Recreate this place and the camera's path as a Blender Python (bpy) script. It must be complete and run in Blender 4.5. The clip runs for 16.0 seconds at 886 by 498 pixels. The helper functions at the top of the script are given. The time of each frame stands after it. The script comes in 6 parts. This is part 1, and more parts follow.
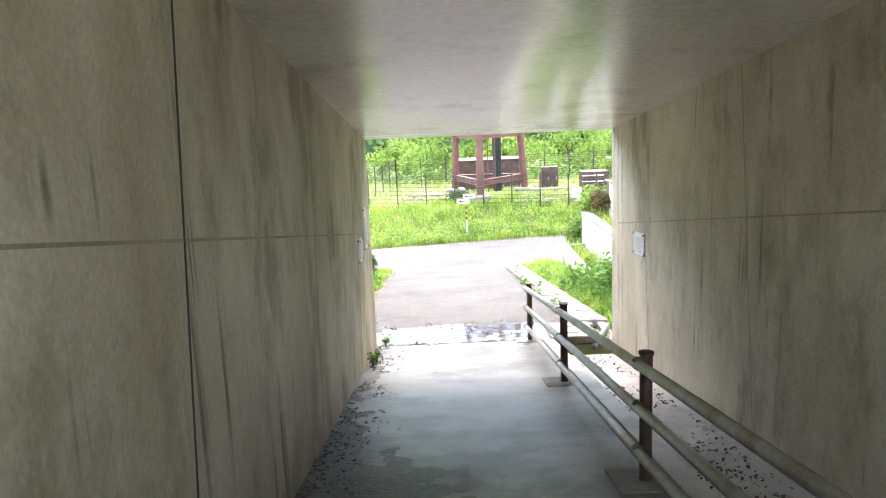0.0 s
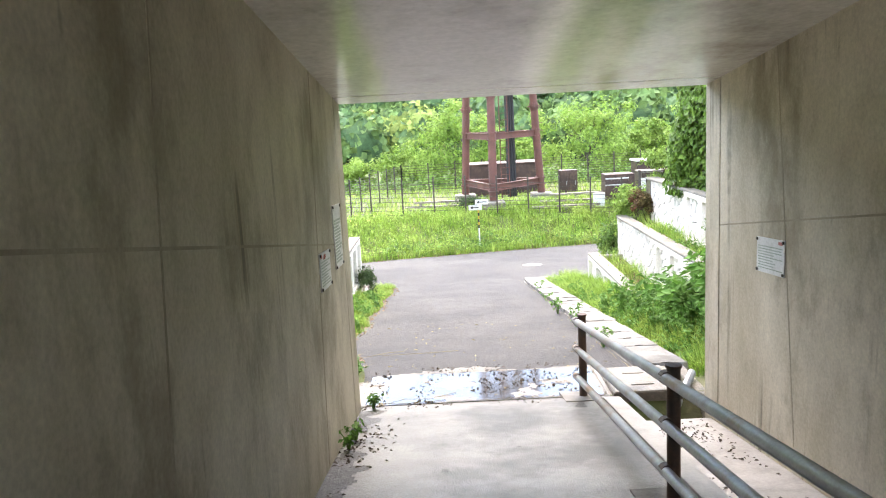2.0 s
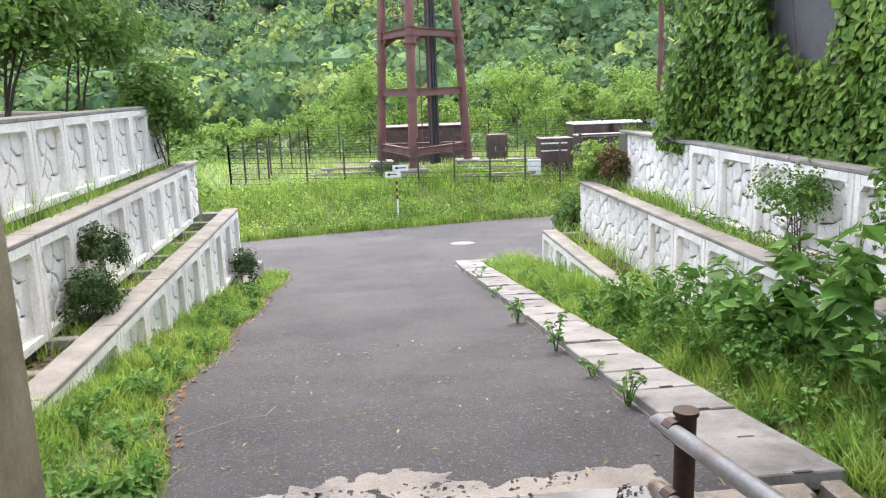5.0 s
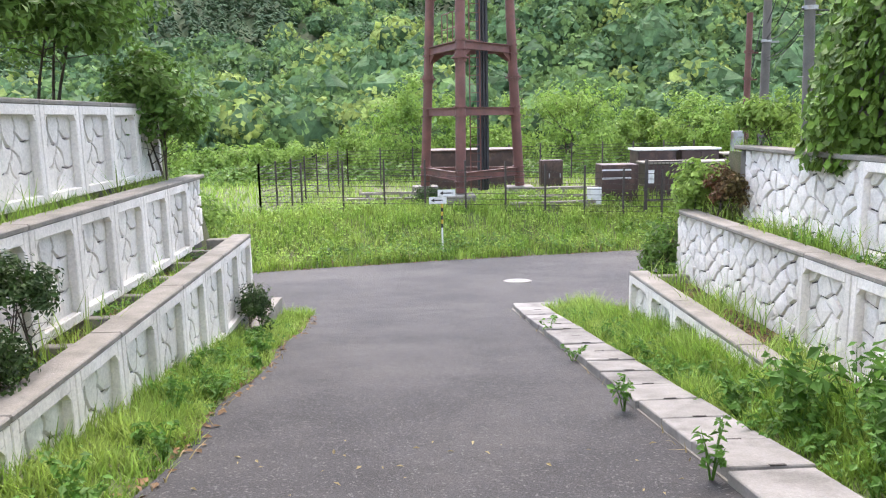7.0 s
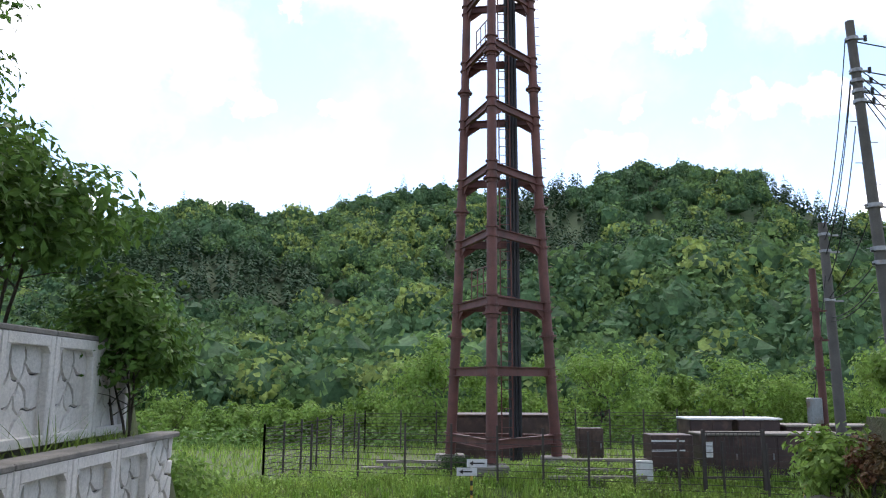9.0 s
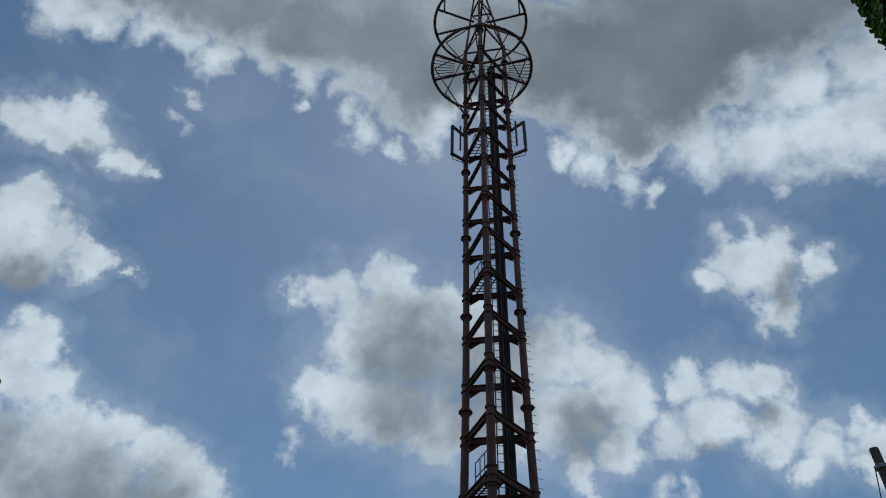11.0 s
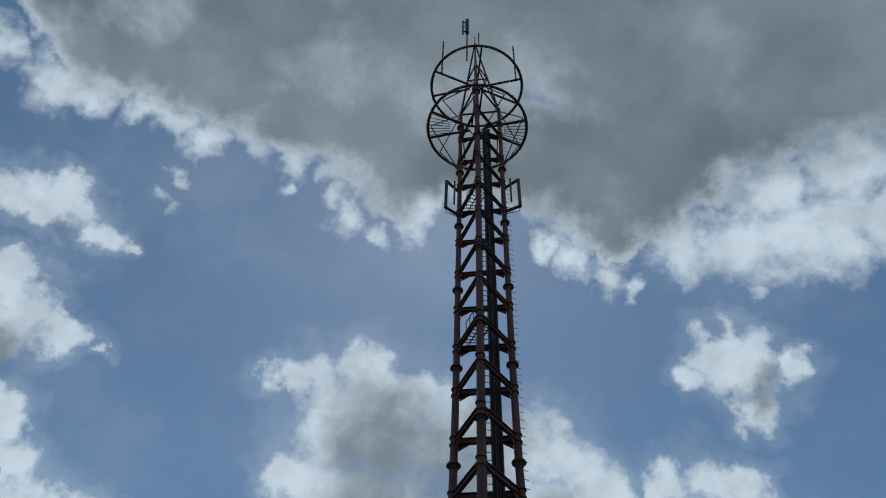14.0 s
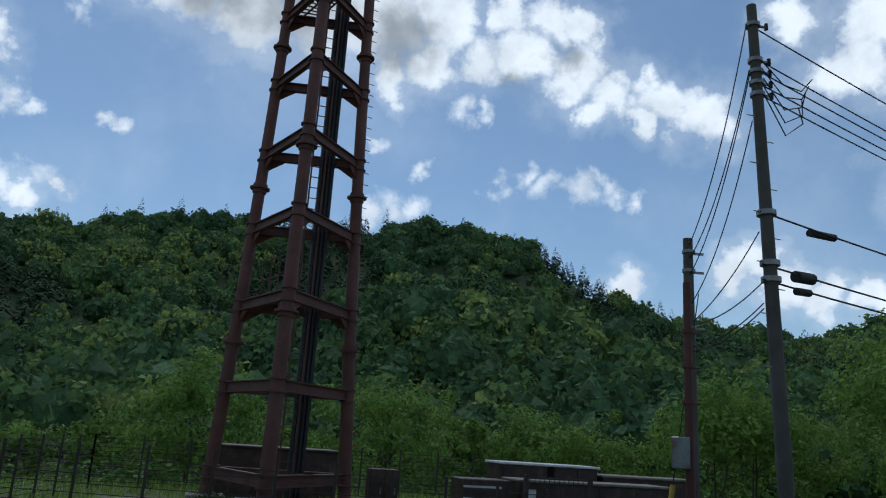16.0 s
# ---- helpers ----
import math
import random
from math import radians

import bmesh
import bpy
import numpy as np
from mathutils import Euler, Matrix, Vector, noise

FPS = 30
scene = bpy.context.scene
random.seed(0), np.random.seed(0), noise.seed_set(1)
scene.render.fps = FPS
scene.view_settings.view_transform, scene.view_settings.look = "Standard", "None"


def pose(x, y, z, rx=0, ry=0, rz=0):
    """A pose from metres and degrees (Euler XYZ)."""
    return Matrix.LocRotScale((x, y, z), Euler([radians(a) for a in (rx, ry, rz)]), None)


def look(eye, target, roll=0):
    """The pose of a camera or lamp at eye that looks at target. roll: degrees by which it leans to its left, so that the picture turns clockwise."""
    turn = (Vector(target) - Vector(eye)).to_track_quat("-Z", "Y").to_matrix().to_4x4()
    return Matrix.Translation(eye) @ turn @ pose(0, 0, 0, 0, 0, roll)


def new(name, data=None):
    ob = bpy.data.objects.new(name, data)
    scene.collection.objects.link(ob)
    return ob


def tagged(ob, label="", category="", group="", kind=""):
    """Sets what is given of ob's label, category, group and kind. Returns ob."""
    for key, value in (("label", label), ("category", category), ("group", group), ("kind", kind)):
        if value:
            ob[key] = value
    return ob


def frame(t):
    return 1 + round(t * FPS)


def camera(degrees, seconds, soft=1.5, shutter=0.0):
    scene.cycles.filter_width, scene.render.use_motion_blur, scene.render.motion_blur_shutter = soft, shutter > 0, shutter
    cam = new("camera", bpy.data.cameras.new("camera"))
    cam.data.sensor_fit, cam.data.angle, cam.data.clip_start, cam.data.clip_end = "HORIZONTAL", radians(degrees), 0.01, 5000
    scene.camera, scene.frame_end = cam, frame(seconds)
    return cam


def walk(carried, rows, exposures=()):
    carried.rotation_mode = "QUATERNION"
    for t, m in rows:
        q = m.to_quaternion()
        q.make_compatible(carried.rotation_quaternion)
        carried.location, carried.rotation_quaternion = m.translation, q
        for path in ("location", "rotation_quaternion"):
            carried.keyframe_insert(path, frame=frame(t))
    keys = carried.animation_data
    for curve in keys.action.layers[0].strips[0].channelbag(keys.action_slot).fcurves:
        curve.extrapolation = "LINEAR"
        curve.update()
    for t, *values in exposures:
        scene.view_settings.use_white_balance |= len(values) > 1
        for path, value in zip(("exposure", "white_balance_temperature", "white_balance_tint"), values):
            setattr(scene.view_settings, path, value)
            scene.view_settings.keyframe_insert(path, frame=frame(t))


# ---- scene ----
# ---------------------------------------------------------------- camera and walk
cam = camera(59.84, 16.0, soft=1.15)
ROWS = [
    (0.0, 0.000, 0.000, 1.450, -0.50, -10.60, 2.40),
    (0.5, -0.013, 0.812, 1.287, 0.30, -11.30, 2.80),
    (1.0, -0.037, 1.638, 1.150, 0.30, -10.60, 2.10),
    (1.5, -0.013, 2.413, 1.037, -0.70, -9.60, 3.10),
    (2.0, -0.025, 3.263, 0.900, 0.10, -9.80, 3.00),
    (2.5, 0.025, 4.088, 0.737, -1.60, -10.40, 4.30),
    (3.0, 0.000, 4.888, 0.600, -1.30, -11.50, 4.00),
    (3.5, 0.062, 5.700, 0.462, -2.00, -11.70, 3.60),
    (6.0, 0.100, 9.188, -0.037, -7.34, -12.21, 1.42),
    (6.5, 0.112, 9.888, -0.150, -5.43, -11.69, 1.16),
    (7.0, 0.075, 10.662, -0.263, -2.83, -9.77, 1.01),
    (7.5, 0.088, 11.400, -0.350, -2.05, -4.44, 2.31),
    (8.0, -0.025, 12.062, -0.425, -0.75, -1.31, 1.43),
    (8.2, -0.043, 12.287, -0.442, -0.40, 1.42, -0.12),
    (10.3, -0.185, 14.117, -0.489, -2.63, 27.08, 0.33),
    (10.5, -0.192, 14.258, -0.485, -2.98, 31.81, -0.28),
    (11.0, -0.199, 14.578, -0.493, -2.25, 42.46, -1.01),
    (11.5, -0.238, 14.903, -0.540, -3.08, 53.07, -3.22),
    (12.0, -0.305, 15.222, -0.611, -4.08, 57.54, -3.92),
    (12.5, -0.392, 15.536, -0.707, -5.07, 57.17, -3.13),
    (13.0, -0.487, 15.826, -0.816, -6.68, 55.20, -2.69),
    (13.5, -0.544, 16.103, -0.954, -6.05, 53.89, -1.70),
    (14.0, -0.566, 16.390, -1.089, -4.82, 49.06, -1.54),
    (14.5, -0.532, 16.731, -1.168, -3.00, 40.64, -1.61),
    (15.0, -0.426, 17.156, -1.209, -1.92, 31.37, -1.26),
    (15.5, -0.323, 17.671, -1.200, -6.86, 21.86, -2.58),
    (16.0, -0.211, 18.296, -1.185, -18.80, 14.09, -3.72),
]
EXPOSURES = [(0.0, 3.85, 7300, 19), (0.5, 3.75, 7300, 19), (1.0, 3.62, 7300, 19), (1.5, 3.47, 7300, 19), (2.0, 3.35, 7300, 19), (2.5, 3.27, 7300, 19), (3.0, 3.12, 7300, 20),
             (3.5, 2.97, 7150, 19), (6.0, 2.5, 7100, 21), (7.0, 2.47, 7000, 22), (7.5, 2.35, 6900, 22), (8.2, 2.2, 6800, 22), (10.3, -0.85, 6000, 6), (10.5, -1.0, 5900, 4),
             (11.0, -1.1, 5800, 2), (12.0, -0.72, 5700, 1), (13.0, -0.85, 5700, 1), (14.5, -1.2, 5700, 2), (15.0, -1.12, 5800, 3), (15.5, -0.87, 5900, 5), (16.0, -0.58, 5900, 6)]
walk(cam, [(t, pose(x, y, z, 90 + pitch, roll, yaw)) for t, x, y, z, yaw, pitch, roll in ROWS], EXPOSURES)

# ---------------------------------------------------------------- sky and sun
SUN_AZ, SUN_EL = -1.0, 53.0   # degrees to the left of +y, and up


def way(az, el):
    a, e = radians(az), radians(el)
    return Vector((-math.sin(a) * math.cos(e), math.cos(a) * math.cos(e), math.sin(e)))


BANK = [(-22.3, 55.3, 4.2), (-16.1, 55.7, 3.9), (-28.6, 52.9, 3.8),
    (47.8, 56.1, 3.6), (40.2, 55, 3.6), (33.4, 56, 3.7), (26, 56.6, 3.8), (17.4, 57, 3.9), (8, 57.2, 4.6), (1.2, 54.9, 3.8), (-5.4, 56.8, 5),
    (-13.5, 55.4, 4.6), (-19.6, 51.6, 3.4), (-22.6, 49.2, 2.4), (-27.3, 51.4, 3.9), (-34.1, 52.9, 3.8), (-42.3, 53.1, 4), (-49.6, 52.5, 4.2),
    (-32.9, 58.3, 7.8), (-49, 55.5, 7.1), (45.8, 61.2, 4.8), (28.3, 63, 8), (0.6, 67.1, 10.3), (-29.7, 65.4, 9.9), (-54.3, 62, 8.8),
    (-60.7, 51.7, 8.8), (0, 75, 15), (60, 78, 14), (-60, 76, 14), (180, 80, 16)]
EDGE = [(48, 50.4, 1.7), (50.1, 50.2, 1.4), (53.7, 55.3, 1.1), (41.8, 51.1, 2), (38.9, 51.6, 1.7), (33.7, 52.8, 1.5), (30.5, 53.3, 1.8),
    (26.1, 52.5, 1.6), (22.2, 54.1, 1.7), (16.3, 54.1, 1.5), (11.8, 53.9, 0.9), (8.8, 51.9, 1.1), (7.5, 50, 1.5), (3.8, 49.7, 1), (0.1, 51.4, 1.4),
    (-14.5, 49.1, 1.1), (-17.6, 47.9, 1.6), (-20.4, 46.2, 1.6), (-23.1, 44.7, 0.9), (-28.3, 47.1, 2.5), (-34.1, 46.2, 3.1), (-39.2, 44.8, 2.8),
    (-43.4, 44.2, 3.1), (-39.1, 48.5, 2.9), (-46, 47.8, 2.8), (-47.8, 42.9, 3.2)]
CUMULUS = [(11, 38.3, 2), (8.2, 38.9, 2.5), (3.4, 39.4, 2.8), (-1.5, 38.1, 2.8), (6.5, 35.1, 3.7), (1.4, 35.5, 4.8), (-4.2, 35.3, 4),
    (-10.3, 34.7, 3.9), (-14.6, 33.5, 3), (-16.2, 30.9, 3), (6.8, 30.9, 3.3), (8.9, 31.5, 2.4), (2.9, 30, 3.3), (-1.9, 29.5, 3.5),
    (-11.4, 29.8, 3.8), (-15.9, 27.7, 2.4), (-7.6, 30.3, 4.3), (-12.8, 26.2, 1.8)]
TAIL = [(-21.9, 30.9, 1.9), (-25.7, 30.9, 2.3), (-27.9, 30.4, 1.8), (-23.2, 28.2, 2.3), (-27.1, 27, 2.5), (-30.7, 25.9, 2.2), (-34, 25.6, 2.1),
    (-20.1, 27.6, 2.5), (-29.5, 24.4, 1.6), (-32.5, 23.6, 1.5), (-37, 24.1, 2.5)]
PUFFS = [(-28.9, 39.6, 2.1), (-30.7, 38, 2.6), (-26.9, 38, 1.8), (-34.3, 36.5, 1.7), (-30.7, 35.3, 1.8), (37.8, 44.5, 2), (34.8, 44.7, 2.1),
    (39.4, 43.3, 1.9), (31.1, 44, 1.7), (35.6, 43.1, 1.5), (28.6, 43.8, 0.8), (35.7, 38.3, 2.1), (32.7, 38, 2.1), (33.8, 35.9, 2.5),
    (30.2, 36.8, 1.7), (36.8, 36.4, 2.5), (27.5, 36.4, 0.8)]
HEAP = [(32, 30.7, 2.1), (33, 27.9, 3.2), (29.2, 28.3, 2.3), (24.3, 26.3, 2.3), (26.9, 24.7, 4), (21.2, 25.6, 2.4), (18.2, 25.2, 2.4),
    (18.4, 23.1, 2.9), (16, 23.5, 1.8), (23.8, 21.7, 4), (28, 21.9, 3.8), (32.7, 24.3, 3.9), (36.7, 25.2, 3.7), (33.9, 20.4, 4)]
SMALL = [(16.1, 20.4, 0.9), (14.1, 20.4, 1.2), (12.4, 20.1, 0.7), (6.4, 19.6, 0.8), (7.5, 19.7, 0.7), (13.3, 14.6, 1.4), (11.8, 15.2, 1.4),
    (14.7, 14.1, 0.8), (10.3, 14.7, 0.8), (-13.7, 16.6, 1.5), (-15.5, 17, 1.2), (-12, 16.2, 1.1), (-15.9, 20.4, 0.8), (-23.6, 19.7, 1.1),
    (-25.5, 18.9, 1.4), (-27.9, 18.6, 1.4), (-30.5, 18.3, 1.1), (-32.3, 17.9, 0.9), (-29.5, 19.2, 0.7), (-21.6, 18.9, 0.9), (-12, 21.4, 0.8),
    (-18.3, 24.2, 1.1), (-20.4, 23.9, 0.9), (23.9, 12.3, 1), (10.9, 27.5, 1.1), (26.3, 49.6, 0.7), (27.5, 47.5, 0.8), (10.6, 27.1, 1.1),
    (-34.1, 42.1, 0.8), (16.3, 51.7, 0.6)]
LOW = [(-47.2, 25.6, 2.7), (-49.5, 28, 2.9), (-43.7, 29.7, 1.9), (-40.4, 13.3, 2.1), (-38.8, 12.6, 1.7), (-31.8, 11.9, 1.6), (-42.9, 12.1, 2),
    (-44.9, 10.9, 2), (-48.2, 10.5, 1.7), (12.2, 14.1, 1.5), (10.7, 14.8, 1.1), (15.1, 13.8, 2), (-51.7, 18.9, 2.9)]
CORE = [(1.4, 35.5, 6.3), (-4.2, 33.2, 6.2), (2.1, 32.1, 4.5), (-12.8, 30.1, 3.6), (-7.9, 37.3, 3.8), (25.6, 22.4, 5.5), (20.4, 23.1, 4.0), (31.7, 23.8, 4.6), (-31.3, 37.6, 1.9), (34.2, 35.8, 2.8), (34.3, 44.1, 1.4), (-25.8, 29.9, 1.9), (-23.4, 27.2, 1.7)]
FAR_CLOUDS = [(90, 40, 12), (110, 30, 10), (140, 45, 13), (170, 35, 12), (-90, 42, 12), (-120, 32, 11), (-150, 46, 13), (70, 22, 8), (-75, 22, 8),
              (180, 15, 8), (130, 14, 7), (-130, 14, 7)]


def make_world():
    world = bpy.data.worlds.new("sky")
    scene.world = world
    world.use_nodes = True
    nt = world.node_tree
    nt.nodes.clear()
    n, link = nt.nodes.new, nt.links.new

    def math_node(op, a, b=None, c=None):
        node = n("ShaderNodeMath")
        node.operation = op
        for k, v in enumerate((a, b, c)):
            if v is None:
                continue
            if isinstance(v, (int, float)):
                node.inputs[k].default_value = v
            else:
                link(v, node.inputs[k])
        return node.outputs[0]

    def vec_node(op, a, b):
        node = n("ShaderNodeVectorMath")
        node.operation = op
        for k, v in enumerate((a, b)):
            if isinstance(v, (tuple, Vector)):
                node.inputs[k].default_value = v
            else:
                link(v, node.inputs[k])
        return node.outputs["Value" if op == "DISTANCE" else "Vector"]

    def noise_node(vec, scale, detail, rough=0.55):
        node = n("ShaderNodeTexNoise")
        link(vec, node.inputs["Vector"])
        node.inputs["Scale"].default_value, node.inputs["Detail"].default_value, node.inputs["Roughness"].default_value = scale, detail, rough
        return node

    def ramp(value, lo, hi, smooth="SMOOTHSTEP"):
        node = n("ShaderNodeMapRange")
        node.interpolation_type = smooth
        link(value, node.inputs["Value"])
        node.inputs["From Min"].default_value, node.inputs["From Max"].default_value = lo, hi
        return node.outputs["Result"]

    def mix(fac, a, b):
        node = n("ShaderNodeMix")
        node.data_type = "RGBA"
        for v, k in ((fac, 0), (a, 6), (b, 7)):
            if isinstance(v, (tuple, float, int)):
                node.inputs[k].default_value = v
            else:
                link(v, node.inputs[k])
        return node.outputs[2]

    co = n("ShaderNodeTexCoord").outputs["Generated"]
    sky = n("ShaderNodeTexSky")
    sky.sky_type, sky.sun_disc = "NISHITA", False
    sky.sun_elevation, sky.sun_rotation = radians(SUN_EL), radians(-SUN_AZ)
    sky.air_density, sky.dust_density, sky.ozone_density = 1.0, 0.2, 1.6

    warp = noise_node(co, 13.0, 8.0, 0.6).outputs["Color"]
    shifted = vec_node("ADD", co, vec_node("MULTIPLY", vec_node("SUBTRACT", warp, (0.5, 0.5, 0.5)), (0.11, 0.11, 0.11)))
    sunward = vec_node("ADD", shifted, (-0.003, -0.008, 0.024))

    def field(blobs, where, grow=1.0, soft=0.12):
        best = None
        for az, el, r in blobs:
            d = vec_node("DISTANCE", where, way(az, el))
            v = math_node("MULTIPLY_ADD", d, -1 / radians(r * grow), 1.0)
            best = v if best is None else math_node("SMOOTH_MAX", best, v, soft)
        return best

    heaps = CUMULUS + TAIL + PUFFS + HEAP + LOW + FAR_CLOUDS
    bank, light, fringe = field(BANK, shifted), field(heaps, shifted, 1.0, 0.3), field(EDGE, shifted, 1.1)
    small, above = field(SMALL, shifted), field(CORE + FAR_CLOUDS, sunward, 1.0, 0.3)
    fbm = math_node("SUBTRACT", noise_node(co, 22.0, 10.0, 0.62).outputs["Fac"], 0.5)
    puff = math_node("SUBTRACT", noise_node(co, 55.0, 5.0, 0.6).outputs["Fac"], 0.5)
    ragged = math_node("MULTIPLY_ADD", puff, 0.35, fbm)
    dens_b = math_node("MULTIPLY_ADD", ragged, 0.6, bank)
    dens_l = math_node("MULTIPLY_ADD", ragged, 1.05, light)
    dens_s = math_node("MULTIPLY_ADD", ragged, 1.6, small)
    alpha = math_node("MAXIMUM", ramp(dens_b, -0.06, 0.22), ramp(dens_l, -0.1, 0.55))
    alpha = math_node("MAXIMUM", alpha, ramp(math_node("MULTIPLY_ADD", ragged, 1.3, fringe), -0.22, 0.75))
    alpha = math_node("MAXIMUM", alpha, math_node("MULTIPLY", ramp(dens_s, -0.3, 1.0), 0.85))
    veil = ramp(noise_node(co, 5.0, 8.0, 0.6).outputs["Fac"], 0.42, 0.72)
    wisp = math_node("MULTIPLY", ramp(math_node("MULTIPLY_ADD", fbm, 1.2, light), -0.7, 0.15), math_node("MULTIPLY_ADD", veil, 0.2, 0.14))
    alpha = math_node("MAXIMUM", alpha, math_node("MAXIMUM", wisp, math_node("MULTIPLY", veil, 0.12)))
    billow = ramp(noise_node(co, 17.0, 7.0, 0.58).outputs["Fac"], 0.34, 0.66)
    # thin edges let the sun through, thick middles are grey
    thick_l = math_node("MULTIPLY", ramp(math_node("MULTIPLY_ADD", ragged, 0.55, above), -0.1, 0.75), math_node("MULTIPLY_ADD", billow, 0.16, 0.74))
    soft = ramp(noise_node(co, 5.0, 5.0, 0.5).outputs["Fac"], 0.35, 0.68)
    thick_b = math_node("MULTIPLY", ramp(math_node("MULTIPLY_ADD", ragged, 0.25, field(BANK, shifted, 1.7, 0.5)), 0.36, 0.78), math_node("MULTIPLY_ADD", soft, 0.2, 0.8))
    white, grey, dark = (9.2, 9.5, 9.9, 1), (2.7, 2.95, 3.25, 1), (2.0, 2.25, 2.5, 1)
    shade = mix(thick_b, mix(thick_l, mix(billow, white, (7.3, 7.6, 8.0, 1)), grey), dark)
    blue = mix(0.3, sky.outputs[0], (1.25, 2.0, 2.6, 1))
    out, back = n("ShaderNodeOutputWorld"), n("ShaderNodeBackground")
    link(mix(alpha, blue, shade), back.inputs["Color"])
    back.inputs["Strength"].default_value = 0.15
    link(back.outputs[0], out.inputs["Surface"])
    world.cycles.sampling_method = "MANUAL"
    world.cycles.sample_map_resolution = 512


make_world()
sun = new("sun", bpy.data.lights.new("sun", "SUN"))
sun.data.energy, sun.data.angle, sun.data.color = 1.15, radians(36), (1.0, 0.96, 0.9)
sun.matrix_world = look(way(SUN_AZ, SUN_EL) * 100, (0, 0, 0))

# ---------------------------------------------------------------- materials
def surface(name, a, b, scale=4.0, rough=0.8, bump=0.2, fine=60.0, metal=0.0, stain=None, stain_scale=0.6, stretch=(1, 1, 1), island=0.0, pick=0.0,
            spots=None, spec=0.5, thin=0.0, grain_by=0.17, edge=(0.47, 0.72), drip=None):
    """A procedural surface: two base colours mixed by coarse and fine noise, stains of a third, relief by the fine noise."""
    m = bpy.data.materials.new(name)
    m.use_nodes = True
    nt = m.node_tree
    n, link, bsdf = nt.nodes.new, nt.links.new, nt.nodes["Principled BSDF"]

    def mixed(fac, x, y, mode="MIX"):
        node = n("ShaderNodeMix")
        node.data_type, node.blend_type = "RGBA", mode
        for v, k in ((fac, 0), (x, 6), (y, 7)):
            if isinstance(v, float):
                node.inputs[k].default_value = v
            elif isinstance(v, tuple):
                node.inputs[k].default_value = (*v, 1)
            else:
                link(v, node.inputs[k])
        return node.outputs[2]

    def tex(s, detail, st=(1, 1, 1)):
        mp, t = n("ShaderNodeMapping"), n("ShaderNodeTexNoise")
        link(pos, mp.inputs[0])
        mp.inputs["Scale"].default_value = st
        link(mp.outputs[0], t.inputs["Vector"])
        t.inputs["Scale"].default_value, t.inputs["Detail"].default_value, t.inputs["Roughness"].default_value = s, detail, 0.65
        return t.outputs["Fac"]

    def step(v, lo, hi):
        r = n("ShaderNodeMapRange")
        r.interpolation_type = "SMOOTHSTEP"
        link(v, r.inputs["Value"])
        r.inputs["From Min"].default_value, r.inputs["From Max"].default_value = lo, hi
        return r.outputs["Result"]

    geo = n("ShaderNodeNewGeometry")
    pos = geo.outputs["Position"]
    coarse, small = tex(scale, 5, stretch), tex(fine, 4)
    colour = mixed(step(coarse, 0.3, 0.7), a, b)
    if stain:
        colour = mixed(step(tex(stain_scale, 7, stretch), edge[0], edge[1]), colour, stain)
    if drip:
        run = step(tex(5.5, 4, (1, 1, 0.05)), 0.56, 0.68)
        gate = n("ShaderNodeMath")
        gate.operation = "MULTIPLY"
        link(run, gate.inputs[0]), link(step(tex(0.9, 4), 0.44, 0.62), gate.inputs[1])
        colour = mixed(gate.outputs[0], colour, drip)
    if spots:
        colour = mixed(step(tex(fine * 0.5, 2), 0.59, 0.66), colour, spots)
    grain = n("ShaderNodeMapRange")
    link(small, grain.inputs["Value"])
    grain.inputs["From Min"].default_value, grain.inputs["From Max"].default_value = 0.25, 0.75
    grain.inputs["To Min"].default_value, grain.inputs["To Max"].default_value = 1 - grain_by, 1 + grain_by
    rnd = grain.outputs["Result"]
    if island or pick:
        src = geo.outputs["Random Per Island"] if island else n("ShaderNodeObjectInfo").outputs["Random"]
        r = n("ShaderNodeMapRange")
        link(src, r.inputs["Value"])
        k = island or pick
        r.inputs["To Min"].default_value, r.inputs["To Max"].default_value = 1 - k, 1 + k
        mul = n("ShaderNodeMath")
        mul.operation = "MULTIPLY"
        link(rnd, mul.inputs[0]), link(r.outputs["Result"], mul.inputs[1])
        rnd = mul.outputs[0]
    comb = n("ShaderNodeCombineXYZ")
    for k in range(3):
        link(rnd, comb.inputs[k])
    colour = mixed(1.0, colour, comb.outputs[0], "MULTIPLY")
    link(colour, bsdf.inputs["Base Color"])
    rr = n("ShaderNodeMapRange")
    link(coarse, rr.inputs["Value"])
    rr.inputs["To Min"].default_value, rr.inputs["To Max"].default_value = max(0.02, rough - 0.12), min(1, rough + 0.12)
    link(rr.outputs["Result"], bsdf.inputs["Roughness"])
    bsdf.inputs["Metallic"].default_value, bsdf.inputs["Specular IOR Level"].default_value = metal, spec
    if bump:
        bp = n("ShaderNodeBump")
        bp.inputs["Strength"].default_value, bp.inputs["Distance"].default_value = bump, 0.02
        link(small, bp.inputs["Height"])
        link(bp.outputs[0], bsdf.inputs["Normal"])
    if thin:
        tr, add = n("ShaderNodeBsdfTranslucent"), n("ShaderNodeMixShader")
        link(colour, tr.inputs["Color"])
        add.inputs[0].default_value = thin
        link(bsdf.outputs[0], add.inputs[1]), link(tr.outputs[0], add.inputs[2])
        link(add.outputs[0], nt.nodes["Material Output"].inputs["Surface"])
    return m


